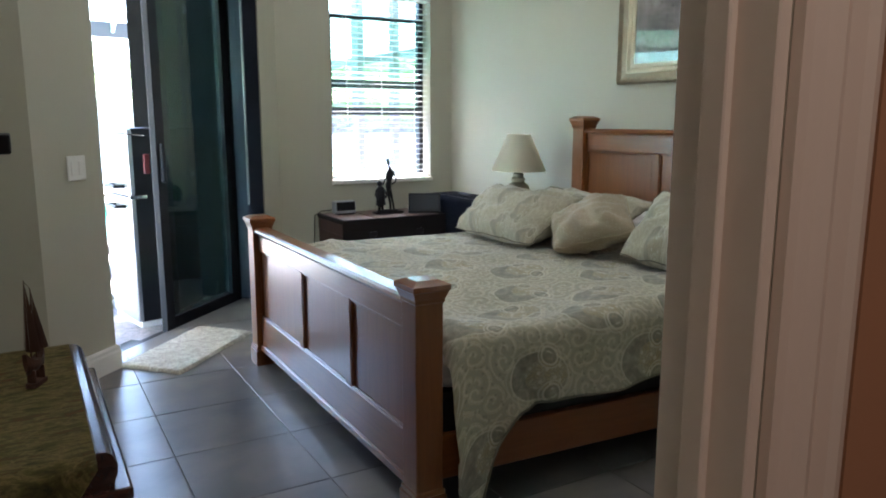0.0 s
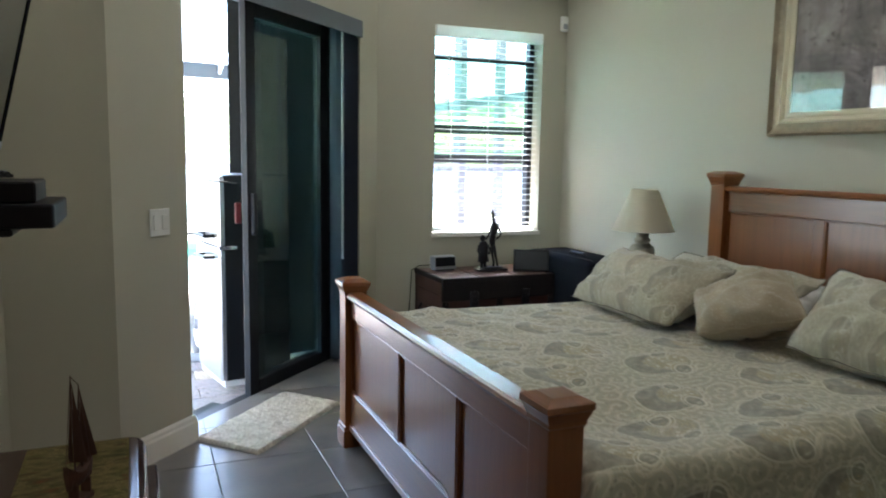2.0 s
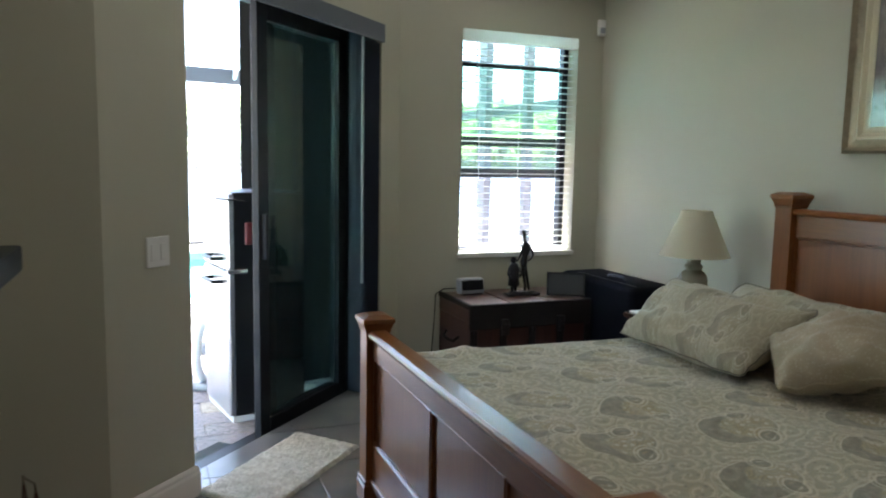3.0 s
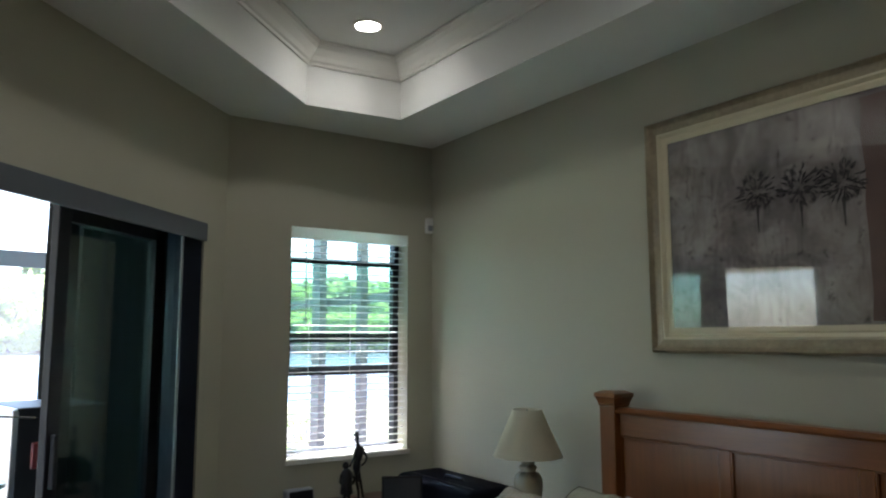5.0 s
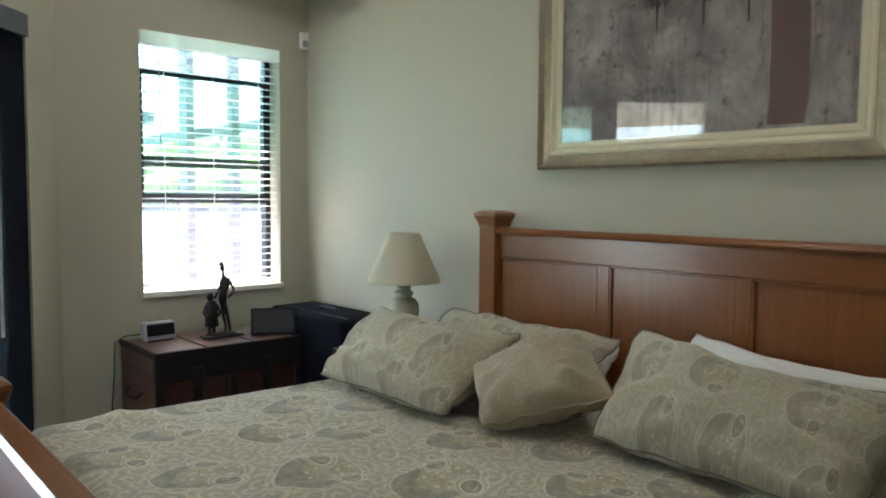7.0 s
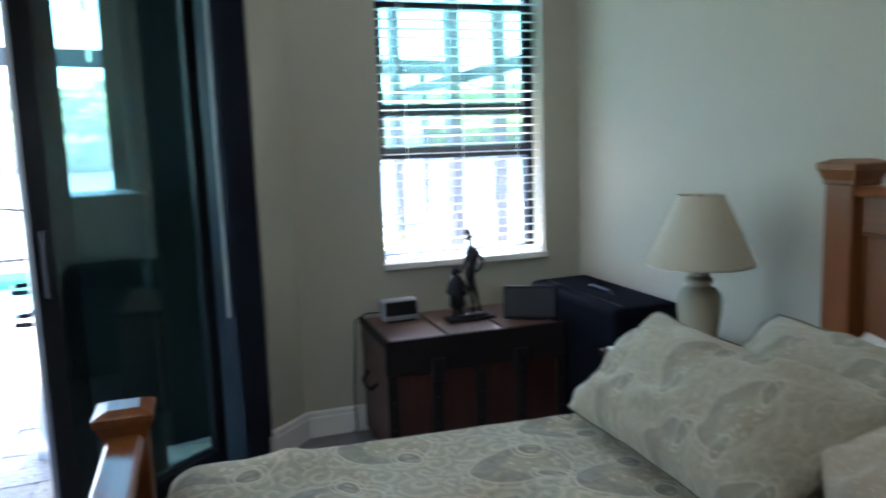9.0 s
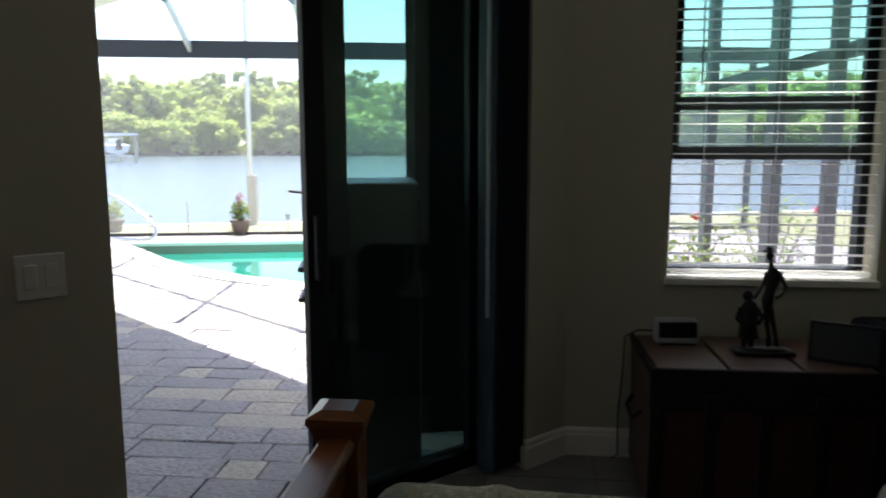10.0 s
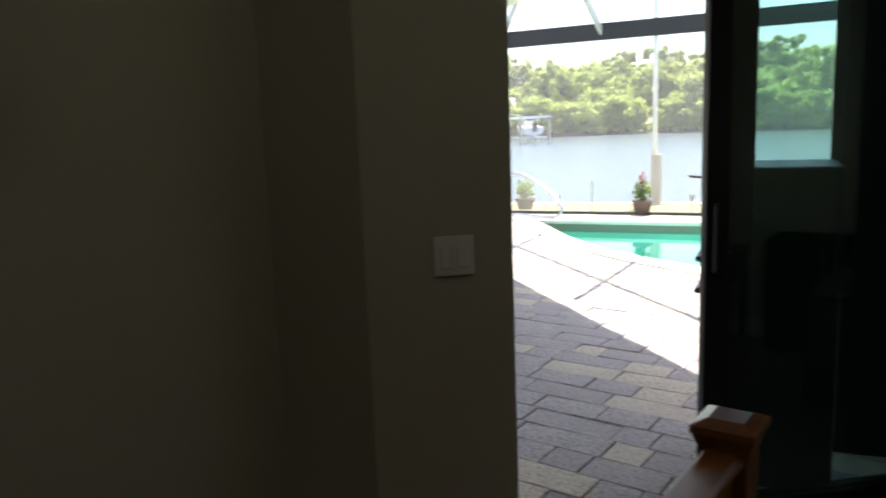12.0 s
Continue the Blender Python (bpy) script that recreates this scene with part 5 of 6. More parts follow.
def ship():
    ob = thing("model_ship", "small brown wooden model sailing ship on the chest", "model ship", pose(0.965, 3.21, CH + 0.006, 0, 0, 62) @ Matrix.Diagonal((0.72, 0.72, 1.2, 1)))
    w = wood("model_ship_wood", (0.05, 0.02, 0.012), (0.12, 0.05, 0.03), 0.6, 0)
    sail = plain("aged_sail", (0.085, 0.038, 0.022), 0.8, vary=0.3, scale=30)
    bm = bmesh.new()
    sec = []
    for k in range(9):
        t = k / 8
        x = -0.075 + 0.15 * t
        half = 0.022 * math.sin(math.pi * (0.12 + 0.83 * t)) ** 0.7
        keel, deck = 0.035 + 0.02 * abs(t - 0.45) ** 2, 0.068 + 0.025 * (2 * t - 1) ** 2
        sec.append([bm.verts.new(p) for p in ((x, -half, deck), (x, -half * 0.8, (keel + deck) / 2), (x, 0, keel), (x, half * 0.8, (keel + deck) / 2), (x, half, deck))])
    for a, b in zip(sec, sec[1:]):
        for k in range(4):
            bm.faces.new((a[k], a[k + 1], b[k + 1], b[k]))
        bm.faces.new((a[4], a[0], b[0], b[4]))
    bm.faces.new(sec[0])
    bm.faces.new(sec[-1])
    part("hull", bm, w, ob)
    part("cradle", boxes((-0.05, 0.05, -0.022, 0.022, 0.0, 0.012), (-0.04, -0.032, -0.018, 0.018, 0.012, 0.045), (0.032, 0.04, -0.018, 0.018, 0.012, 0.045), bevel=0.001), w, ob)
    for x, top, foot in ((-0.022, 0.275, 0.05), (0.022, 0.25, 0.085)):
        mast = part("mast", tube([(x, 0, 0.06), (x - 0.006, 0, top)], [0.0036, 0.0018], 7), w, ob)
        part("yard", tube([(x - 0.03, 0.004, 0.105), (x + 0.004, 0.004, top - 0.02)], 0.002, 6), w, mast)
        for side_y in (-1, 1):
            bm = bmesh.new()
            rows_ = []
            for i in range(7):
                f = i / 6
                z = top - 0.015 - f * (top - 0.105)
                rows_.append([bm.verts.new((x - 0.004 + foot * f * g * 0.5, side_y * (0.003 + 0.030 * f * g + 0.008 * math.sin(math.pi * g) * f), z)) for g in (0, 0.33, 0.66, 1)])
            for p, q in zip(rows_, rows_[1:]):
                for k in range(3):
                    bm.faces.new((p[k], p[k + 1], q[k + 1], q[k]))
            bmesh.ops.solidify(bm, geom=list(bm.faces), thickness=0.0008)
            part("sail", bm, sail, mast)
    bm = bmesh.new()
    for p, q in (((-0.075, 0, 0.088), (-0.028, 0, 0.27)), ((-0.028, 0, 0.272), (0.016, 0, 0.248)), ((0.016, 0, 0.248), (0.09, 0, 0.10)), ((0.0, 0.032, 0.075), (-0.028, 0, 0.268)), ((0.0, -0.032, 0.075), (-0.028, 0, 0.268)), ((0.03, 0.028, 0.075), (0.016, 0, 0.245)), ((0.03, -0.028, 0.075), (0.016, 0, 0.245)), ((0.06, 0, 0.08), (0.10, 0, 0.10))):
        tube([p, q], 0.0011, 5, bm)
    part("rigging", bm, w, ob)


ship()


def television():
    ob = thing("television", "black flat television tilted forward on a wall bracket", "television", pose(0.745, 0, 1.39, 0, 13, 0))
    part("body", boxes((0.0, 0.045, 2.40, 3.50, 0.0, 0.66), bevel=0.006, segments=2), PLASTIC_BLACK, ob)
    part("screen", boxes((0.0445, 0.0465, 2.435, 3.465, 0.045, 0.625)), SCREEN, ob)
    matte = plain("matte_black_bezel", (0.004, 0.004, 0.005), 0.95, vary=0.1, relief=0, spec=0.02)
    part("bezel", boxes((0.0445, 0.049, 3.465, 3.499, 0.02, 0.659), (0.0445, 0.049, 2.401, 2.435, 0.02, 0.659), (0.0445, 0.049, 2.435, 3.465, 0.625, 0.659), (0.0445, 0.049, 2.435, 3.465, 0.02, 0.045)), matte, ob)
    part("bottom_trim", boxes((0.0445, 0.051, 2.40, 3.50, 0.0, 0.0195)), PLASTIC_GREY, ob, "silver lower trim")
    part("wall_bracket", boxes((-0.16, 0.0, 2.8, 3.05, 0.25, 0.45)), PLASTIC_BLACK, ob)


television()


def shelf():
    ob = thing("wall_shelf", "black floating shelf under the television", "shelf")
    part("board", boxes((LEFT_X + 0.001, 0.96, 2.965, 3.28, 1.215, 1.266), bevel=0.006, segments=2), PLASTIC_BLACK, ob)
    part("underside_box", boxes((LEFT_X + 0.001, 0.88, 2.975, 3.22, 1.198, 1.2149), bevel=0.004), PLASTIC_BLACK, ob)
    box_ = thing("cable_box", "black cable receiver with tangled leads on the shelf", "receiver")
    part("body", boxes((0.68, 0.925, 2.985, 3.19, 1.267, 1.312), bevel=0.004), PLASTIC_BLACK, box_)
    rng = random.Random(8)
    for k in range(3):
        pts = []
        for i in range(16):
            q = i * 0.75 + k
            pts.append((0.79 + 0.07 * math.cos(q) + rng.uniform(-0.01, 0.01), 3.085 + 0.075 * math.sin(q) + rng.uniform(-0.01, 0.01), 1.318 + 0.014 * rng.random()))
        part("lead", tube(pts, 0.004, 6), (PLASTIC_GREY, PLASTIC_BLACK, PLASTIC_BLACK)[k], box_)


shelf()


def outlet():
    ob = thing("wall_outlet", "white power outlet low on the wall", "outlet", pose(LEFT_X + 0.001, 4.1, 0.35, 0, 0, 90))
    part("plate", boxes((-0.036, 0.036, -0.006, 0.0, -0.058, 0.058), bevel=0.003), PLASTIC_WHITE, ob)
    for z in (-0.022, 0.022):
        part("socket", boxes((-0.015, 0.015, -0.008, -0.0055, z - 0.014, z + 0.014), bevel=0.002), PLASTIC_WHITE, ob)


outlet()

# ---- lanai, pool and cage
N = Vector((0.622, 0.782, 0))
U = Vector((0.782, -0.622, 0))
PAVE_Z = -0.10
POOL = [(-3.42, 13.40), (-2.82, 12.79), (-2.1, 12.0), (-1.37, 11.37), (-0.58, 10.90), (0.5, 10.45), (1.7, 9.95), (4.3, 10.9), (3.3, 14.7), (-0.95, 13.92)]


def inside(p, poly):
    hit = False
    for i in range(len(poly)):
        (xa, ya), (xb, yb) = poly[i], poly[i - 1]
        if (ya > p[1]) != (yb > p[1]) and p[0] < (xb - xa) * (p[1] - ya) / (yb - ya) + xa:
            hit = not hit
    return hit


def slab_with_hole(outer, hole, z, depth):
    bm = bmesh.new()
    for pts in (outer, hole):
        vs = [bm.verts.new((x, y, z)) for x, y in pts]
        for i in range(len(vs)):
            bm.edges.new((vs[i], vs[(i + 1) % len(vs)]))
    bmesh.ops.triangle_fill(bm, use_beauty=True, edges=list(bm.edges))
    return bm


DECK = [(-7.0, 3.0), (0.2, 3.0), (0.2, 4.95), diag(0.2, WALL_T)[:2], diag(2.3, WALL_T)[:2], (2.7, 6.44), (7.0, 6.44), (7.0, 16.5), (-4.6, 14.22), (-7.0, 13.75)]
structure("pavement_base", slab_with_hole(DECK, POOL, PAVE_Z - 0.012, 0.1), BED_STONE, "bedding under the patio stones")


def pool():
    ob = thing("swimming_pool", "turquoise swimming pool with tiled waterline", "pool")
    bm = bmesh.new()
    n = len(POOL)
    up = [bm.verts.new((x, y, PAVE_Z - 0.16)) for x, y in POOL]
    lo = [bm.verts.new((x, y, -1.4)) for x, y in POOL]
    for i in range(n):
        bm.faces.new((up[i], up[(i + 1) % n], lo[(i + 1) % n], lo[i]))
    bm.faces.new(lo)
    part("basin", bm, POOL_WALL, ob)
    bm = bmesh.new()
    up = [bm.verts.new((x, y, PAVE_Z)) for x, y in POOL]
    lo = [bm.verts.new((x, y, PAVE_Z - 0.16)) for x, y in POOL]
    for i in range(n):
        bm.faces.new((up[i], up[(i + 1) % n], lo[(i + 1) % n], lo[i]))
    part("waterline_tile", bm, POOL_TILE, ob)
    bm = bmesh.new()
    bm.faces.new([bm.verts.new((x, y, PAVE_Z - 0.14)) for x, y in POOL])
    w = part("water", bm, POOL_WATER, ob)
    w.visible_shadow = False
    part("coping", sweep([(-0.02, -0.03), (-0.02, 0.018), (0.28, 0.018), (0.28, -0.03)], [(x, y, PAVE_Z) for x, y in POOL], closed=True), CONCRETE, ob)


pool()


def pool_rail():
    pts = [(-3.46, 12.80, 0.0), (-3.48, 12.85, 0.45), (-3.45, 12.95, 0.63), (-3.35, 13.02, 0.68), (-3.05, 13.0, 0.62), (-2.55, 12.85, 0.36), (-2.36, 12.75, 0.22), (-2.33, 12.7, 0.12), (-2.42, 12.66, 0.06), (-2.7, 12.66, 0.05), (-3.2, 12.72, 0.06), (-3.3, 12.74, 0.0)]
    fine = []
    for i in range(len(pts) - 1):
        p0, p1, p2, p3 = (Vector(pts[max(0, min(len(pts) - 1, k))]) for k in (i - 1, i, i + 1, i + 2))
        for s in range(5):
            t = s / 5
            fine.append(0.5 * ((2 * p1) + (p2 - p0) * t + (2 * p0 - 5 * p1 + 4 * p2 - p3) * t * t + (3 * p1 - p0 - 3 * p2 + p3) * t ** 3))
    fine.append(Vector(pts[-1]))
    bm = tube([(p.x - 0.71, p.y + 0.93, p.z * 1.06 + PAVE_Z) for p in fine], 0.025, 10)
    whole("pool_handrail", bm, CHROME, "curved steel pool handrail", "handrail", smooth=True)


pool_rail()

# lanai roof: edge line at N.p = 7.13
ROOF_N = 7.13
edge_a = N * ROOF_N - U * 12.0
edge_b = N * ROOF_N + U * (-2.2)
structure("lanai_roof", prism([(edge_a.x, edge_a.y), (edge_b.x, edge_b.y), (2.9, 6.75), (2.9, 6.455), (2.55, 6.455), diag(1.9, WALL_T + 0.004)[:2], diag(0.1, WALL_T + 0.004)[:2], (0.44, 4.72), (0.44, 3.0), (-9.0, 3.0)], 2.86, 3.04), SOFFIT, "cream soffit of the covered patio")
bm = bmesh.new()
tube([edge_a + Vector((0, 0, 2.95)), edge_b + Vector((0, 0, 2.95))], 0.055, 8, bm)
structure("gutter", bm, GUTTER, "white gutter along the patio roof")
COL = Matrix.Translation((2.17, 7.22, 0)) @ Matrix.Rotation(math.atan2(U.y, U.x), 4, 'Z')
# panel added beside the column to keep the view through the slider dark
w0, w1 = Vector((1.95, 6.60, 0)), Vector((2.62, 6.76, 0))
bm = bmesh.new()
side = (w1 - w0).normalized()
nrm = Vector((-side.y, side.x, 0))
edge = []
for k in range(41):
    p = w0.lerp(w1, k / 40) + nrm * (0.0008 if (k // 2) % 2 else -0.0008)
    edge.append((p.x, p.y))
prism(edge + [(p[0] + nrm.x * 0.02, p[1] + nrm.y * 0.02) for p in edge[::-1]], PAVE_Z, 2.86, bm)
structure("storm_shutter", bm, PATIO_SHADE, "faintly ribbed near-black panel added between column and house to darken the slider glass")
structure("column", boxes((-0.28, 0.28, -0.22, 0.22, -0.1, 2.86), (-0.32, 0.32, -0.26, 0.26, -0.1, 0.2)), PATIO_SHADE, "column carrying the patio roof, its shade put in as near-black", COL)


def cage():
    ob = thing("pool_cage", "dark bronze aluminium frame of a pool screen enclosure", "enclosure")

    def bar(name, p, q, w, h, mat=CAGE):
        p, q = Vector(p), Vector(q)
        d = (q - p)
        l = d.length
        bm = boxes((0, l, -w / 2, w / 2, -h / 2, h / 2))
        o = part(name, bm, mat, ob)
        d.normalize()
        side = Vector((0, 0, 1)).cross(d)
        side = side.normalized() if side.length > 1e-3 else Vector((0, 1, 0))
        up = d.cross(side)
        m = Matrix((d, side, up)).transposed().to_4x4()
        m.translation = p
        o.matrix_basis = m
        return o

    def far(x):
        return 14.22 + 0.2 * (x + 4.45)
    top, ridge = 2.90, 3.50
    for x in (-4.45, 3.2, 6.5):
        bar("post", (x, far(x), PAVE_Z), (x, far(x), top - 0.09), 0.06, 0.11)
    bar("eave_beam", (-4.7, far(-4.7), top), (7.0, far(7.0), top), 0.06, 0.27)
    for xa, xb in ((-4.41, 3.16), (3.24, 6.46)):
        bm = bmesh.new()
        bm.faces.new([bm.verts.new(p) for p in ((xa, far(xa), PAVE_Z + 0.05), (xb, far(xb), PAVE_Z + 0.05), (xb, far(xb), top - 0.12), (xa, far(xa), top - 0.12))])
        bmesh.ops.solidify(bm, geom=list(bm.faces), thickness=0.0006)
        sc = part("screen", bm, CAGE_SCREEN, ob, "grey insect screen")
        sc.visible_shadow = False
    bar("sill_bar", (-4.7, far(-4.7), PAVE_Z + 0.025), (7.0, far(7.0), PAVE_Z + 0.025), 0.05, 0.05)
    for x in (-2.75, -0.95, 0.85, 2.65, 4.45):
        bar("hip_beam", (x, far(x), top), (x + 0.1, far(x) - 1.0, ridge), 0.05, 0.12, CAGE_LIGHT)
        y = (ROOF_N - x * N.x) / N.y
        bar("roof_beam", (x + 0.1, far(x) - 1.0, ridge), (x + 0.55, max(y, 6.7), ridge - 0.05), 0.05, 0.12)
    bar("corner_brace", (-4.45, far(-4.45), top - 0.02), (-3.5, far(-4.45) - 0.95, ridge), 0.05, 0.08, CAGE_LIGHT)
    a, b = N * 8.07 - U * 11.0, N * 8.07 + U * 0.5
    bar("purlin", (a.x, a.y, ridge), (b.x, b.y, ridge), 0.05, 0.07)
    bar("purlin", (-4.1, 10.83, ridge), (6.5, 10.83, ridge), 0.03, 0.05)
    bar("side_beam", (-4.45, far(-4.45), top), (-5.3, 12.2, top), 0.06, 0.2)
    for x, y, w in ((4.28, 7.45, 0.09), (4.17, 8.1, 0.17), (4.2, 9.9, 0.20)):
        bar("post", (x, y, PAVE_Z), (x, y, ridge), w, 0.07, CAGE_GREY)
    for p, q in (((4.36, 6.5), (4.26, 9.85)), ((4.25, 9.95), (3.24, far(3.24) - 0.08))):
        bm = bmesh.new()
        bm.faces.new([bm.verts.new(v) for v in ((*p, PAVE_Z), (*q, PAVE_Z), (*q, ridge - 0.1), (*p, ridge - 0.1))])
        bmesh.ops.solidify(bm, geom=list(bm.faces), thickness=0.0006)
        sc = part("screen", bm, CAGE_SCREEN, ob, "grey insect screen")
        sc.visible_shadow = False
    bar("side_beam", (4.33, 6.5, 1.93), (4.25, 9.9, 1.93), 0.05, 0.08, CAGE_GREY)
    return ob


cage()


FRX, FRY, FRZ = 1.618, 5.895, PAVE_Z + 0.03


FRIDGE_BLACK = plain("black_enamel", (0.008, 0.008, 0.009), 0.45, vary=0.15, relief=0.03, spec=0.25)


def fridge():
    x0, x1, y0, y1, h = 0.0, 0.455, 0.06, 0.58, 1.32
    ob = thing("refrigerator", "stainless and black compact refrigerator on the patio", "refrigerator", pose(FRX, FRY, FRZ, 0, 0, 12))
    part("cabinet", boxes((x0 + 0.016, x1, y0, y1, 0.012, h), bevel=0.012, segments=2), FRIDGE_BLACK, ob)
    for z0, z1 in ((0.012, 0.86), (0.875, h - 0.005)):
        bm = boxes((x0, x0 + 0.05, y0 + 0.002, y1 - 0.002, z0, z1), bevel=0.014, segments=3)
        for v in bm.verts:
            if v.co.x < 0.02:
                v.co.x -= 0.03 * math.sin(math.pi * v.co.y / y1)
        part("door", bm, STAINLESS, ob, "stainless door")
    part("towel_bar", tube([(x0 + 0.10, y0, 1.265), (x0 + 0.09, y0 - 0.03, 1.27), (x0 - 0.09, y0 - 0.03, 1.29), (x0 - 0.10, y0 + 0.02, 1.29)], 0.006, 6), CHROME, ob)
    part("trim_strip", boxes((x0 - 0.02, x0 + 0.10, y0 - 0.012, y0 - 0.001, 0.855, 0.88), bevel=0.003), CHROME, ob)
    for z in (0.80, 0.935):
        part("handle", tube([(x0, y0 + 0.10, z), (x0 - 0.07, y0 + 0.11, z), (x0 - 0.07, y0 + 0.30, z), (x0, y0 + 0.31, z)], 0.012, 8), PLASTIC_BLACK, ob)
    part("base", boxes((x0 + 0.01, x1, y0 + 0.01, y1 - 0.02, -0.03, 0.0115), bevel=0.004), PLASTIC_WHITE, ob, "white plinth strip")
    whole("bottle_opener", boxes((0.085, 0.125, 0.036, 0.059, 1.02, 1.15), bevel=0.006), plain("red_plastic", (0.12, 0.01, 0.012), 0.4), "small dark red opener hung on the refrigerator side", "bottle opener", pose(FRX, FRY, FRZ, 0, 0, 12))


fridge()


def floor_fan():
    ob = thing("floor_fan", "round white floor fan on a grey base beside the refrigerator", "fan", pose(1.54, 6.78, PAVE_Z, 0, 0, 62))
    ring = bmesh.new()
    tube([(0.19 * math.cos(a), 0, 0.255 + 0.215 * math.sin(a)) for a in (k * math.pi / 14 for k in range(29))], 0.028, 8, ring)
    part("rim", ring, PLASTIC_WHITE, ob, smooth=True)
    for k in range(10):
        a = k * math.pi / 10
        part("grille_wire", tube([(0.17 * math.cos(a), -0.02, 0.255 + 0.19 * math.sin(a)), (0, -0.035, 0.255), (-0.17 * math.cos(a), -0.02, 0.255 - 0.19 * math.sin(a))], 0.003, 5), CHROME, ob)
    part("motor", lathe([(0.05, -0.04), (0.055, 0.0), (0.045, 0.06), (0.001, 0.065)], 14), PLASTIC_GREY, ob).matrix_basis = pose(0, 0.02, 0.255, 90, 0, 0)
    part("base", boxes((-0.16, 0.16, -0.09, 0.09, 0.0, 0.06), bevel=0.02, segments=2), PLASTIC_GREY, ob)


floor_fan()
whole("door_mat", boxes((-0.14, 0.14, -0.06, 0.06, 0.0, 0.014), bevel=0.006), RUBBER, "dark rubber door mat outside the slider", "door mat", DIAG @ pose(0.99, 0.40, PAVE_Z + 0.004))


def leaves(bm, rng, centre, radius, count, size, flat=1.0, up=0.0):
    """Scattered leaves: small bent quads about a centre."""
    c = Vector(centre)
    for _ in range(count):
        d = Vector((rng.gauss(0, 1), rng.gauss(0, 1), rng.gauss(0, 1)))
        d.normalize()
        p = c + Vector((d.x * radius[0], d.y * radius[1], d.z * radius[2])) * rng.uniform(0.1, 1.0) ** 0.6
        n = (d * 0.35 + Vector((rng.gauss(0, 0.6), rng.gauss(0, 0.6), rng.gauss(0, 0.6) + up))).normalized()
        a = n.orthogonal().normalized()
        a = Matrix.Rotation(rng.uniform(0, 6.28), 3, n) @ a
        b = n.cross(a)
        s = size * rng.uniform(0.6, 1.3)
        bm.faces.new([bm.verts.new(p + v) for v in (a * s, b * s * 0.55 - a * s * 0.1, -a * s, -b * s * 0.55 - a * s * 0.1)])


def potted_plant(x, y, r, h, plant_h, kind, seed, label):
    rng = random.Random(seed)
    ob = thing("potted_plant", label, "potted plant", pose(x, y, PAVE_Z), group="pots by the pool")
    part("pot", lathe([(r * 0.68, 0), (r * 0.95, h * 0.82), (r * 1.02, h * 0.84), (r * 1.05, h), (r * 0.95, h), (r * 0.9, h * 0.86), (0.001, h * 0.85)], 24), POT, ob, smooth=True)
    bm = bmesh.new()
    for k in range(7):
        a = rng.uniform(0, 6.28)
        tip = (0.55 * r * math.cos(a), 0.55 * r * math.sin(a), h + plant_h * rng.uniform(0.6, 0.95))
        tube([(0.15 * r * math.cos(a), 0.15 * r * math.sin(a), h * 0.85), tip], [0.008, 0.003], 5, bm)
    part("stem_bundle", bm, BARK, ob)
    bm = bmesh.new()
    leaves(bm, rng, (0, 0, h + plant_h * 0.45), (r * 1.0, r * 1.0, plant_h * 0.55), 260, 0.035, up=0.4)
    part("leaves", bm, LEAF_POT, ob)
    if kind == "flower":
        bm = bmesh.new()
        leaves(bm, rng, (0.0, 0, h + plant_h * 1.0), (0.07, 0.07, 0.12), 50, 0.028)
        part("blossom", bm, FLOWER, ob, "pink red blossom")


potted_plant(-2.11, 14.73, 0.16, 0.25, 0.34, "flower", 1, "brown pot with a pink flowering plant")
potted_plant(-4.44, 14.90, 0.19, 0.21, 0.36, "leaf", 2, "brown pot with a leafy light green shrub")
potted_plant(-4.88, 14.38, 0.16, 0.22, 0.32, "flower", 3, "brown pot with purple flowers")


def garden_light(x, y):
    ob = thing("garden_light", "small black solar path light on a stake", "garden light", pose(x, y, PAVE_Z - 0.05), group="path lights along the lawn")
    part("stake", tube([(0, 0, 0), (0, 0, 0.2)], 0.008, 6), PLASTIC_BLACK, ob)
    part("lantern", lathe([(0.03, 0.2), (0.04, 0.21), (0.04, 0.28), (0.03, 0.285)], 12), PLASTIC_GREY, ob)
    part("cap", lathe([(0.06, 0.285), (0.055, 0.295), (0.001, 0.32)], 12), PLASTIC_BLACK, ob)


for gx, gy in ((-3.93, 15.2), (-1.6, 15.7), (0.9, 15.9)):
    garden_light(gx, gy)

fp = thing("flag_pole", "tall white pole bracketed to a weathered wooden post", "pole", pose(-2.62, 16.75, -0.15))
part("post", boxes((-0.09, 0.09, -0.06, 0.06, 0.0, 0.95), bevel=0.01), WOOD_POST, fp)
part("pole", tube([(-0.03, 0, 0.2), (-0.03, 0, 7.0)], 0.045, 10), GUTTER, fp, smooth=True)
whole("stake", tube([(-3.3, 15.35, -0.2), (-3.3, 15.35, 0.4)], 0.012, 6), PLASTIC_GREY, "thin grey stake in the lawn", "stake")

# ---- ground, lake and far shore
structure("ground", boxes((-900, 900, -60, 1500, -2.6, -2.4)), BED_STONE, "ground sheet under the place and the lake")
structure("lawn", prism([(-6.9, 13.6), (-4.7, 14.18), (7.2, 16.55), (9, 16.2), (9, 20.3), (3, 18.4), (-1.7, 16.95), (-5, 16.0), (-12, 14.0), (-30, 10.0), (-30, 5.0), (-6.9, 5.0)], -1.4, -0.15), GRASS, "strip of lawn between patio and seawall")
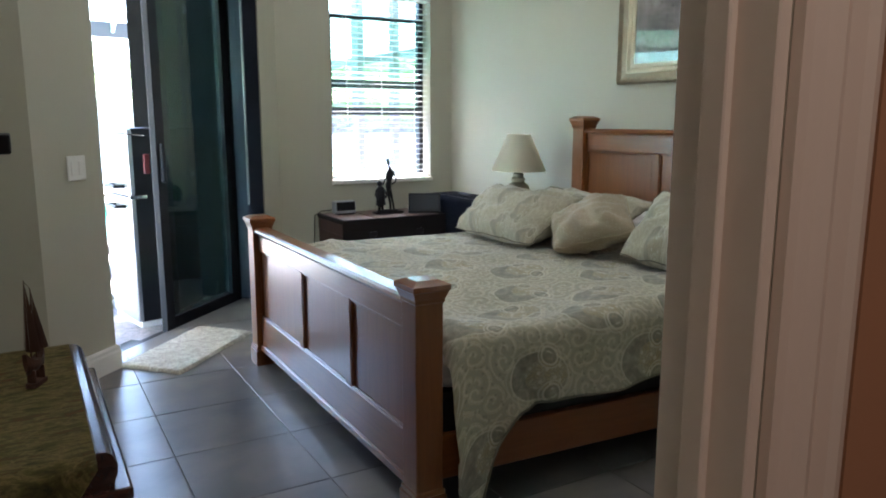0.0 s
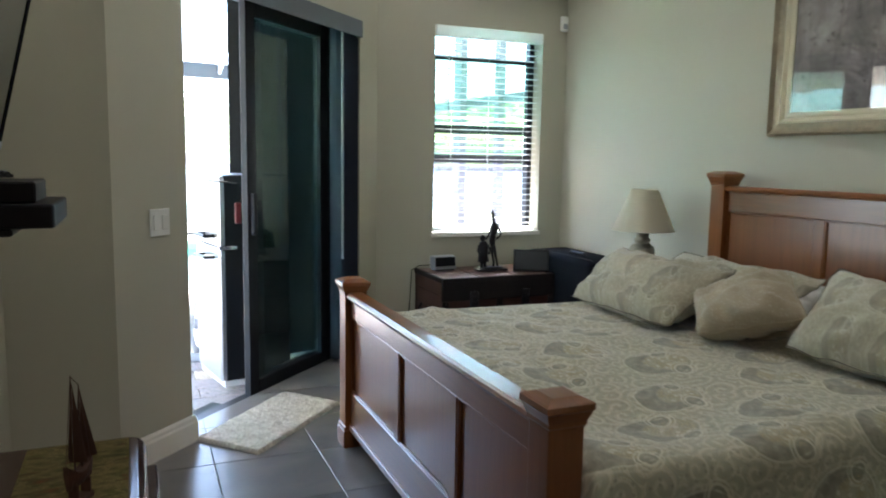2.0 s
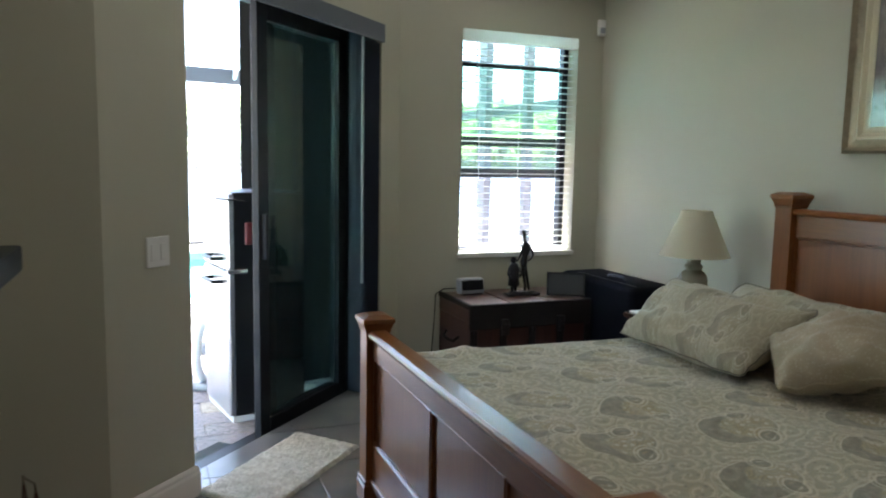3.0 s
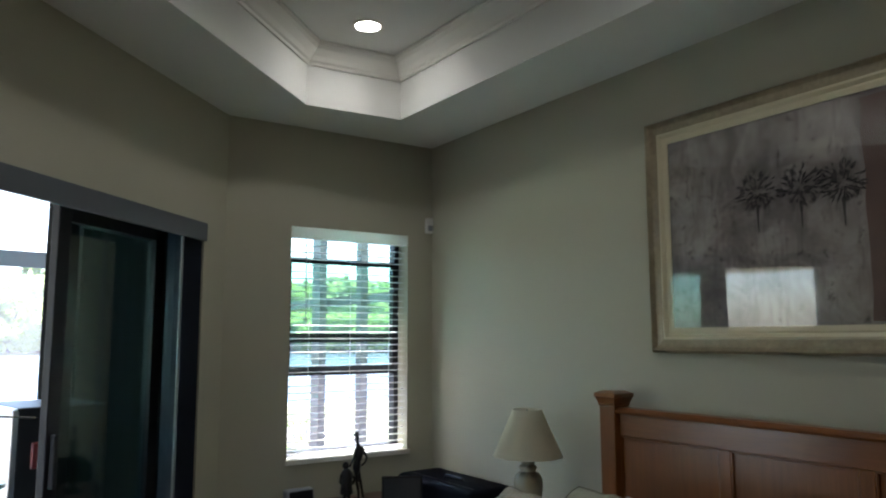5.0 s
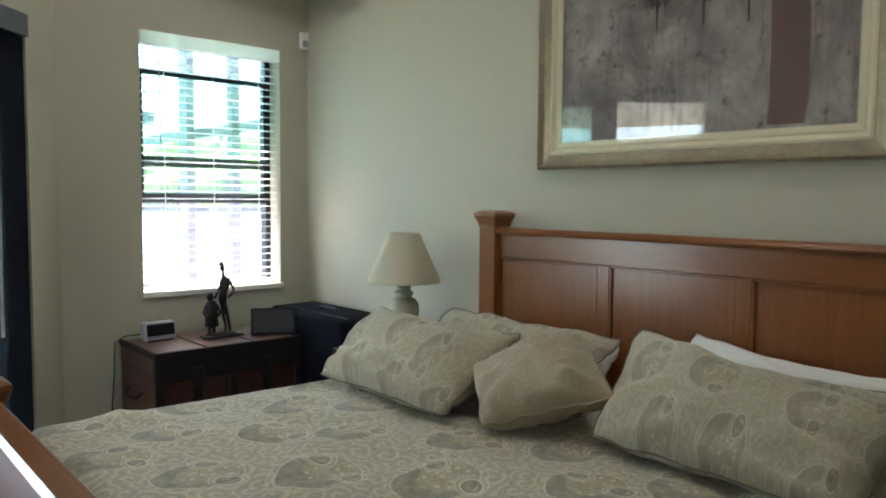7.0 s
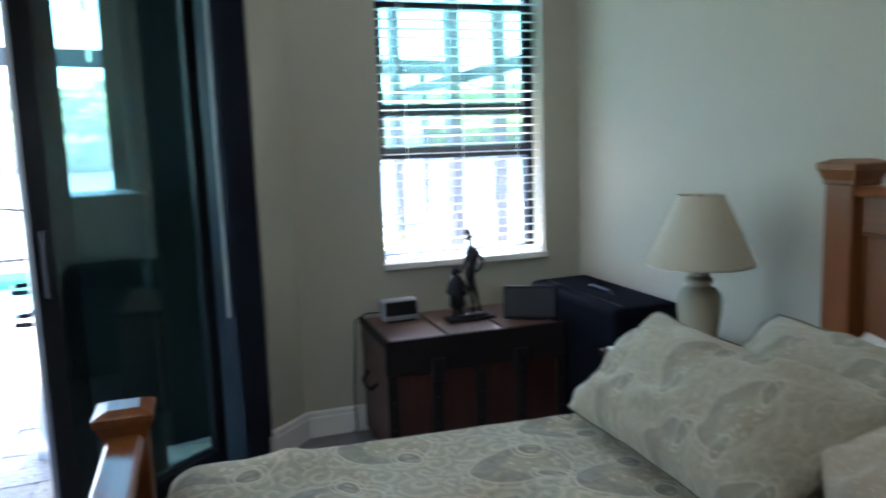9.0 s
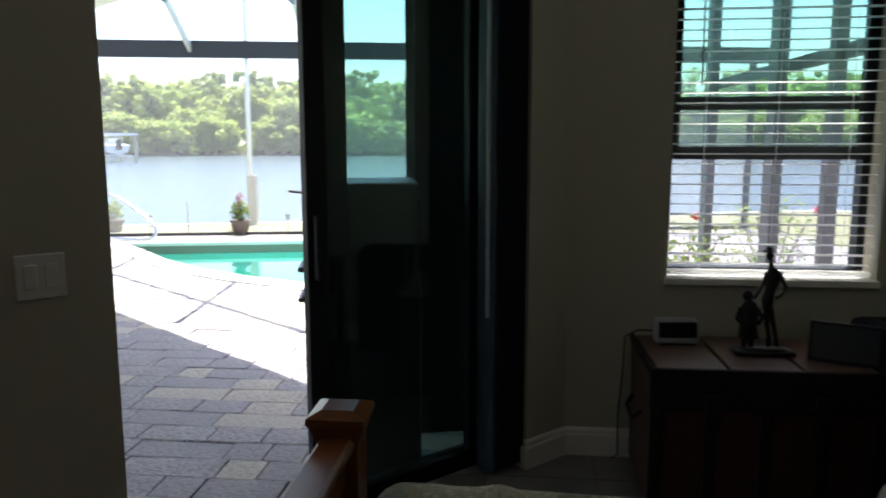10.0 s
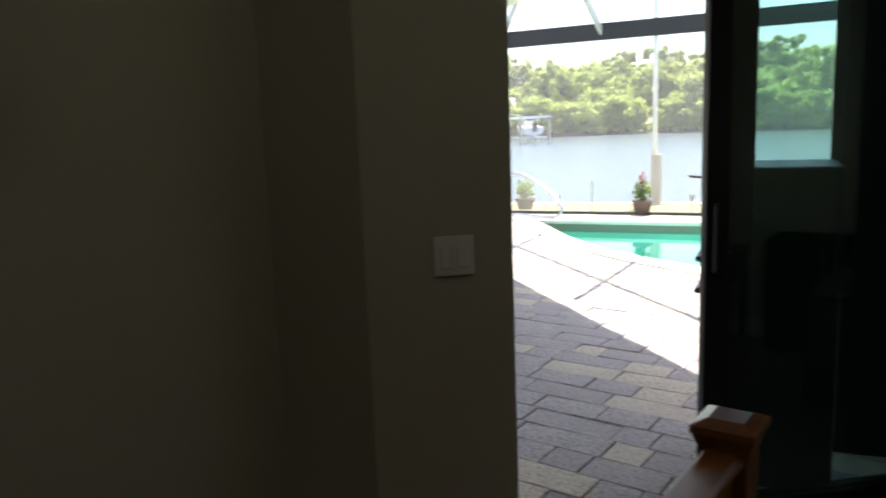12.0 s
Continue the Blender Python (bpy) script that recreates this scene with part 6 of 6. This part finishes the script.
structure("seawall", prism([(-30, 10.0), (-12, 14.0), (-5, 16.0), (-1.7, 16.95), (3, 18.4), (9, 20.3), (30, 20.3), (30, 20.5), (9, 20.52), (3, 18.6), (-1.7, 17.15), (-5, 16.2), (-12, 14.2), (-30, 10.2)], -2.4, -0.13), CONCRETE, "concrete seawall cap along the water")
structure("lawn_side", prism([(7.0, 6.2), (40, 6.2), (40, 20.3), (9, 20.3), (9, 16.2), (7.2, 16.55)], -1.4, -0.15), GRASS, "lawn beside the patio")
bm = bmesh.new()
bm.faces.new([bm.verts.new(p) for p in ((-900, 10.1, -1.0), (-30, 10.1, -1.0), (-12, 14.1, -1.0), (-5, 16.1, -1.0), (-1.7, 17.05, -1.0), (3, 18.5, -1.0), (9, 20.4, -1.0), (900, 20.4, -1.0), (900, 1400, -1.0), (-900, 1400, -1.0))])
structure("water_lake", bm, LAKE, "rippled grey-blue lake water")
bm = bmesh.new()
arc = [(math.radians(a), 141 + 6 * math.sin(a * 0.21)) for a in range(-75, 76, 3)]
inner = [bm.verts.new((2.5 + r * math.sin(a), 3 + r * math.cos(a), -1.05)) for a, r in arc]
mid = [bm.verts.new((2.5 + (r + 5) * math.sin(a), 3 + (r + 5) * math.cos(a), 0.4)) for a, r in arc]
out = [bm.verts.new((2.5 + (r + 400) * math.sin(a), 3 + (r + 400) * math.cos(a), 1.5)) for a, r in arc]
for p, q in ((inner, mid), (mid, out)):
    for i in range(len(arc) - 1):
        bm.faces.new((p[i], p[i + 1], q[i + 1], q[i]))
structure("far_bank", bm, GRASS, "green far bank of the lake")


def tree_mesh(seed, height, spread, dark):
    rng = random.Random(seed)
    trunk = bmesh.new()
    th = height * (0.55 if dark else 0.4)
    tube([(0, 0, 0), (0.1, 0.05, th * 0.5), (0.0, 0.1, th)], [0.22, 0.17, 0.10], 7, trunk)
    lobes = []
    for k in range(62):
        a = rng.uniform(0, 6.28)
        r = spread * rng.uniform(0.15, 0.85)
        z = height * rng.uniform(0.45 if dark else 0.14, 0.86)
        lobes.append((r * math.cos(a), r * math.sin(a), z))
        tube([(0, 0, th * rng.uniform(0.5, 0.95)), (r * 0.6 * math.cos(a), r * 0.6 * math.sin(a), z - 0.3)], [0.09, 0.03], 5, trunk)
    lobes.append((0, 0, height * 0.88))
    crown = bmesh.new()
    for c in lobes:
        rr = spread * rng.uniform(0.10, 0.30)
        leaves(crown, rng, c, (rr, rr, rr * 0.9), 105, 0.2, up=0.45)
    t = mesh_of("trunk", trunk, BARK)
    c = mesh_of("crown", crown, LEAF_DARK if dark else LEAF)
    return t, c


rng = random.Random(21)
KINDS = [tree_mesh(11, 6.0, 2.6, False), tree_mesh(12, 7.2, 2.8, False), tree_mesh(13, 9.0, 3.0, True), tree_mesh(14, 4.0, 2.6, False), tree_mesh(15, 8.0, 3.2, False)]


def tree(kind, x, y, z, s, turn):
    label = ("broad round green tree on the far shore", "tall green tree on the far shore", "dark pine with an open crown on the far shore", "low light green bush at the water's edge", "large spreading tree on the far shore")[kind]
    ob = thing("tree", label, "tree", pose(x, y, z, 0, 0, turn) @ Matrix.Diagonal((s, s, s, 1)), group="trees along the far shore")
    t, c = KINDS[kind]
    for n, me in (("trunk", t), ("crown", c)):
        o = new(n, me)
        o.parent = ob


for a in range(-30, 33):
    ang = math.radians(a * 1.35 + rng.uniform(-0.8, 0.8))
    base_r = 141 + 6 * math.sin(math.degrees(ang) * 0.21)
    for row, kinds in ((0.7, (3,)), (4.5, (3, 0, 0)), (10.0, (0, 1, 4, 0)), (17.0, (1, 4, 2))):
        if rng.random() < 0.02:
            continue
        r = base_r + row + rng.uniform(-1.5, 1.5)
        tree(rng.choice(kinds), 2.5 + r * math.sin(ang + rng.uniform(-0.01, 0.01)), 3 + r * math.cos(ang), -0.9 + 0.16 * row, rng.uniform(1.35, 1.9), rng.uniform(0, 360))


def boat_lift():
    m = pose(-49.5, 94.0, -1.0, 0, 0, 133) @ Matrix.Diagonal((1.15, 1.25, 1.15, 1))
    ob = thing("boat_lift", "timber boat lift standing in the lake", "boat lift", m)
    for x in (-3.2, 3.2):
        for y in (-1.6, 1.6):
            part("pile", tube([(x, y, -1.2), (x, y, 3.0)], 0.16, 8), WOOD_POST, ob)
        part("cross_beam", boxes((x - 0.12, x + 0.12, -1.8, 1.8, 2.9, 3.15)), GUTTER, ob)
        part("cradle_beam", boxes((x * 0.6 - 0.1, x * 0.6 + 0.1, -1.6, 1.6, 0.55, 0.75)), GUTTER, ob)
    b = thing("boat", "white open motor boat raised on the lift", "boat", m @ pose(0, 0, 0.75))
    bm = bmesh.new()
    sec = []
    for k in range(10):
        t = k / 9
        x = -2.9 + 5.8 * t
        half = 1.1 * (1 - max(0, (t - 0.55) / 0.45) ** 2.2) + 0.02
        sec.append([bm.verts.new(p) for p in ((x, -half, 1.1 + 0.25 * t), (x, -half * 0.8, 0.35), (x, 0, 0.02 + 0.5 * max(0, t - 0.7)), (x, half * 0.8, 0.35), (x, half, 1.1 + 0.25 * t))])
    for p, q in zip(sec, sec[1:]):
        for k in range(4):
            bm.faces.new((p[k], p[k + 1], q[k + 1], q[k]))
        bm.faces.new((p[4], p[0], q[0], q[4]))
    bm.faces.new(sec[0])
    bm.faces.new(sec[-1])
    part("hull", bm, BOAT_WHITE, b)
    part("console", boxes((-0.6, 0.3, -0.5, 0.5, 1.1, 1.9), bevel=0.08), BOAT_WHITE, b)
    part("t_top", boxes((-1.1, 0.8, -0.8, 0.8, 2.5, 2.58)), PLASTIC_BLACK, b)
    for x in (-0.9, 0.6):
        for y in (-0.6, 0.6):
            part("t_top_pole", tube([(x, y, 1.1), (x, y, 2.5)], 0.03, 6), CHROME, b)
    part("outboard", boxes((-3.3, -2.9, -0.25, 0.25, 0.6, 1.7), bevel=0.08), PLASTIC_BLACK, b)


boat_lift()


def shrub(x, y, z, seed, r, flower):
    rng = random.Random(seed)
    ob = thing("flowering_shrub", "green shrub with red flowers outside the window" if flower else "green strap-leaved shrub outside the house", "shrub", pose(x, y, z))
    bm = bmesh.new()
    for k in range(9):
        a = rng.uniform(0, 6.28)
        tube([(0, 0, 0), (r * 0.6 * math.cos(a), r * 0.6 * math.sin(a), r * rng.uniform(1.0, 1.9))], [0.015, 0.005], 5, bm)
    part("stem_bundle", bm, BARK, ob)
    bm = bmesh.new()
    leaves(bm, rng, (0, 0, r * 1.1), (r, r, r), 500, 0.028, up=0.3)
    part("leaves", bm, LEAF_POT, ob)
    if flower:
        bm = bmesh.new()
        for k in range(1):
            d = Vector((rng.gauss(0, 1), rng.gauss(0, 1), rng.uniform(0.2, 1))).normalized() * r
            leaves(bm, rng, (d.x, d.y, r * 1.1 + d.z), (0.035, 0.035, 0.035), 10, 0.028)
        part("blossom", bm, FLOWER, ob, "red blossoms")


shrub(4.0, 9.6, PAVE_Z, 4, 0.42, True)
shrub(4.9, 10.2, PAVE_Z, 5, 0.5, True)
shrub(0.9, 16.3, -0.15, 6, 0.5, False)

# ---- recessed pieces: floor tiles and patio stones
structure("floor", prism([(-0.7, -1.75), (4.3, -1.75), (4.3, 6.3), (2.66, 6.3), diag(2.1, 0.166)[:2], diag(0.1, 0.166)[:2], (0.5, 4.62), (0.5, 1.2), (-0.7, 1.2)], -0.12, -0.004), GROUT, "dark tiled floor with grey grout")
floor_ob = bpy.data.objects["floor"]
TS = 0.468
bm = boxes((0.002, TS - 0.002, 0.002, TS - 0.002, -0.010, 0.0), bevel=0.0015)
tile_me = mesh_of("tile", bm, TILE)
trng = random.Random(2)


def clipped(poly, limit):
    """The part of a plan polygon on the room's side of the slider wall's line y - x = limit."""
    out = []
    for i in range(len(poly)):
        p, q = poly[i - 1], poly[i]
        dp, dq = p[1] - p[0] - limit, q[1] - q[0] - limit
        if (dp > 0) != (dq > 0):
            f = dp / (dp - dq)
            out.append((p[0] + (q[0] - p[0]) * f, p[1] + (q[1] - p[1]) * f))
        if dq <= 0:
            out.append(q)
    return out


for i in range(-5, 7):
    for j in range(-12, 6):
        x, y = 1.408 + i * TS, 4.068 + j * 0.468
        cx, cy = x + TS / 2, y + TS / 2
        if cx < -0.6 or x > HEAD_X or y > WIN_Y + 0.1 or cy < -1.7:
            continue
        if y > DOOR_Y and cx < LEFT_X - 0.3:
            continue
        edge = 3.51 + 0.165 * 1.414
        if (y + TS) - x <= edge:
            me = tile_me
        else:
            poly = clipped([(0.002, 0.002), (TS - 0.002, 0.002), (TS - 0.002, TS - 0.002), (0.002, TS - 0.002)], edge - (y - x))
            if len(poly) < 3:
                continue
            me = mesh_of("tile", prism(poly, -0.010, 0.0), TILE)
        t = new("tile", me)
        t.parent = floor_ob
        t.matrix_basis = pose(x, y, trng.uniform(-0.0006, 0.0004))


def pavers():
    prng = random.Random(14)
    ob = thing("pavement", "grey and tan slate-textured patio stones", "pavement", kind="structure")
    sizes = (0.20, 0.29, 0.38, 0.50)
    meshes = {}
    for w in sizes:
        for v in range(2):
            for k, mat in enumerate((PAVER_A, PAVER_B)):
                bm = boxes((0.003, w - 0.003, 0.003, 0.197, -0.03, 0.0), bevel=0.004)
                for q in bm.verts:
                    if q.co.z > -0.01:
                        q.co.z += 0.006 * noise.noise((q.co.x * 9 + v * 5, q.co.y * 9, w * 3))
                        q.co.x += 0.003 * noise.noise((q.co.x * 20, q.co.y * 20 + v, 1))
                meshes[(w, v, k)] = mesh_of("paver", bm, mat)
    rest_v, rest_f, rest_m = [], [], []
    count = 0
    y = 3.2
    while y < 15.2:
        x = -6.8 + prng.uniform(0, 0.3)
        while x < 6.9:
            w = prng.choice(sizes)
            cx, cy = x + w / 2, y + 0.1
            far_y = 14.22 + 0.2 * (cx + 4.45)
            corners = [(x, y), (x + w, y), (x, y + 0.2), (x + w, y + 0.2)]
            ok = cy < far_y and min(c[1] - c[0] for c in corners) > 3.51 + (WALL_T - 0.25) * 1.414 or (cx > 2.7 and cy > 6.6 and cy < far_y)
            if ok and not any(inside(c, POOL) for c in corners):
                near = -0.9 < cx < 2.0 and 5.4 < cy < 8.6 and cx + cy > 6.2
                k = 1 if prng.random() < 0.22 else 0
                if near and count < 300:
                    p = new("paver", meshes[(w, prng.randrange(2), k)])
                    p.parent = ob
                    p.matrix_basis = pose(x, y, PAVE_Z + prng.uniform(-0.003, 0.003), prng.uniform(-0.9, 0.9), prng.uniform(-0.6, 0.6), prng.uniform(-0.5, 0.5))
                    count += 1
                else:
                    b = len(rest_v)
                    z = PAVE_Z + prng.uniform(-0.003, 0.003)
                    xa, xb, ya, yb = x + 0.003, x + w - 0.003, y + 0.003, y + 0.197
                    rest_v += [(xa, ya, z), (xb, ya, z), (xb, yb, z), (xa, yb, z), (xa, ya, z - 0.03), (xb, ya, z - 0.03), (xb, yb, z - 0.03), (xa, yb, z - 0.03)]
                    for q in ((0, 1, 2, 3), (0, 4, 5, 1), (1, 5, 6, 2), (2, 6, 7, 3), (3, 7, 4, 0)):
                        rest_f.append([b + i for i in q])
                        rest_m.append(k)
            x += w
        y += 0.2
    me = bpy.data.meshes.new("paving_rest")
    me.from_pydata(rest_v, [], rest_f)
    me.materials.append(PAVER_A)
    me.materials.append(PAVER_B)
    me.polygons.foreach_set("material_index", rest_m)
    o = new("paving_rest", me)
    o.parent = ob
    tagged(o, "further patio stones", kind="stuff")


pavers()
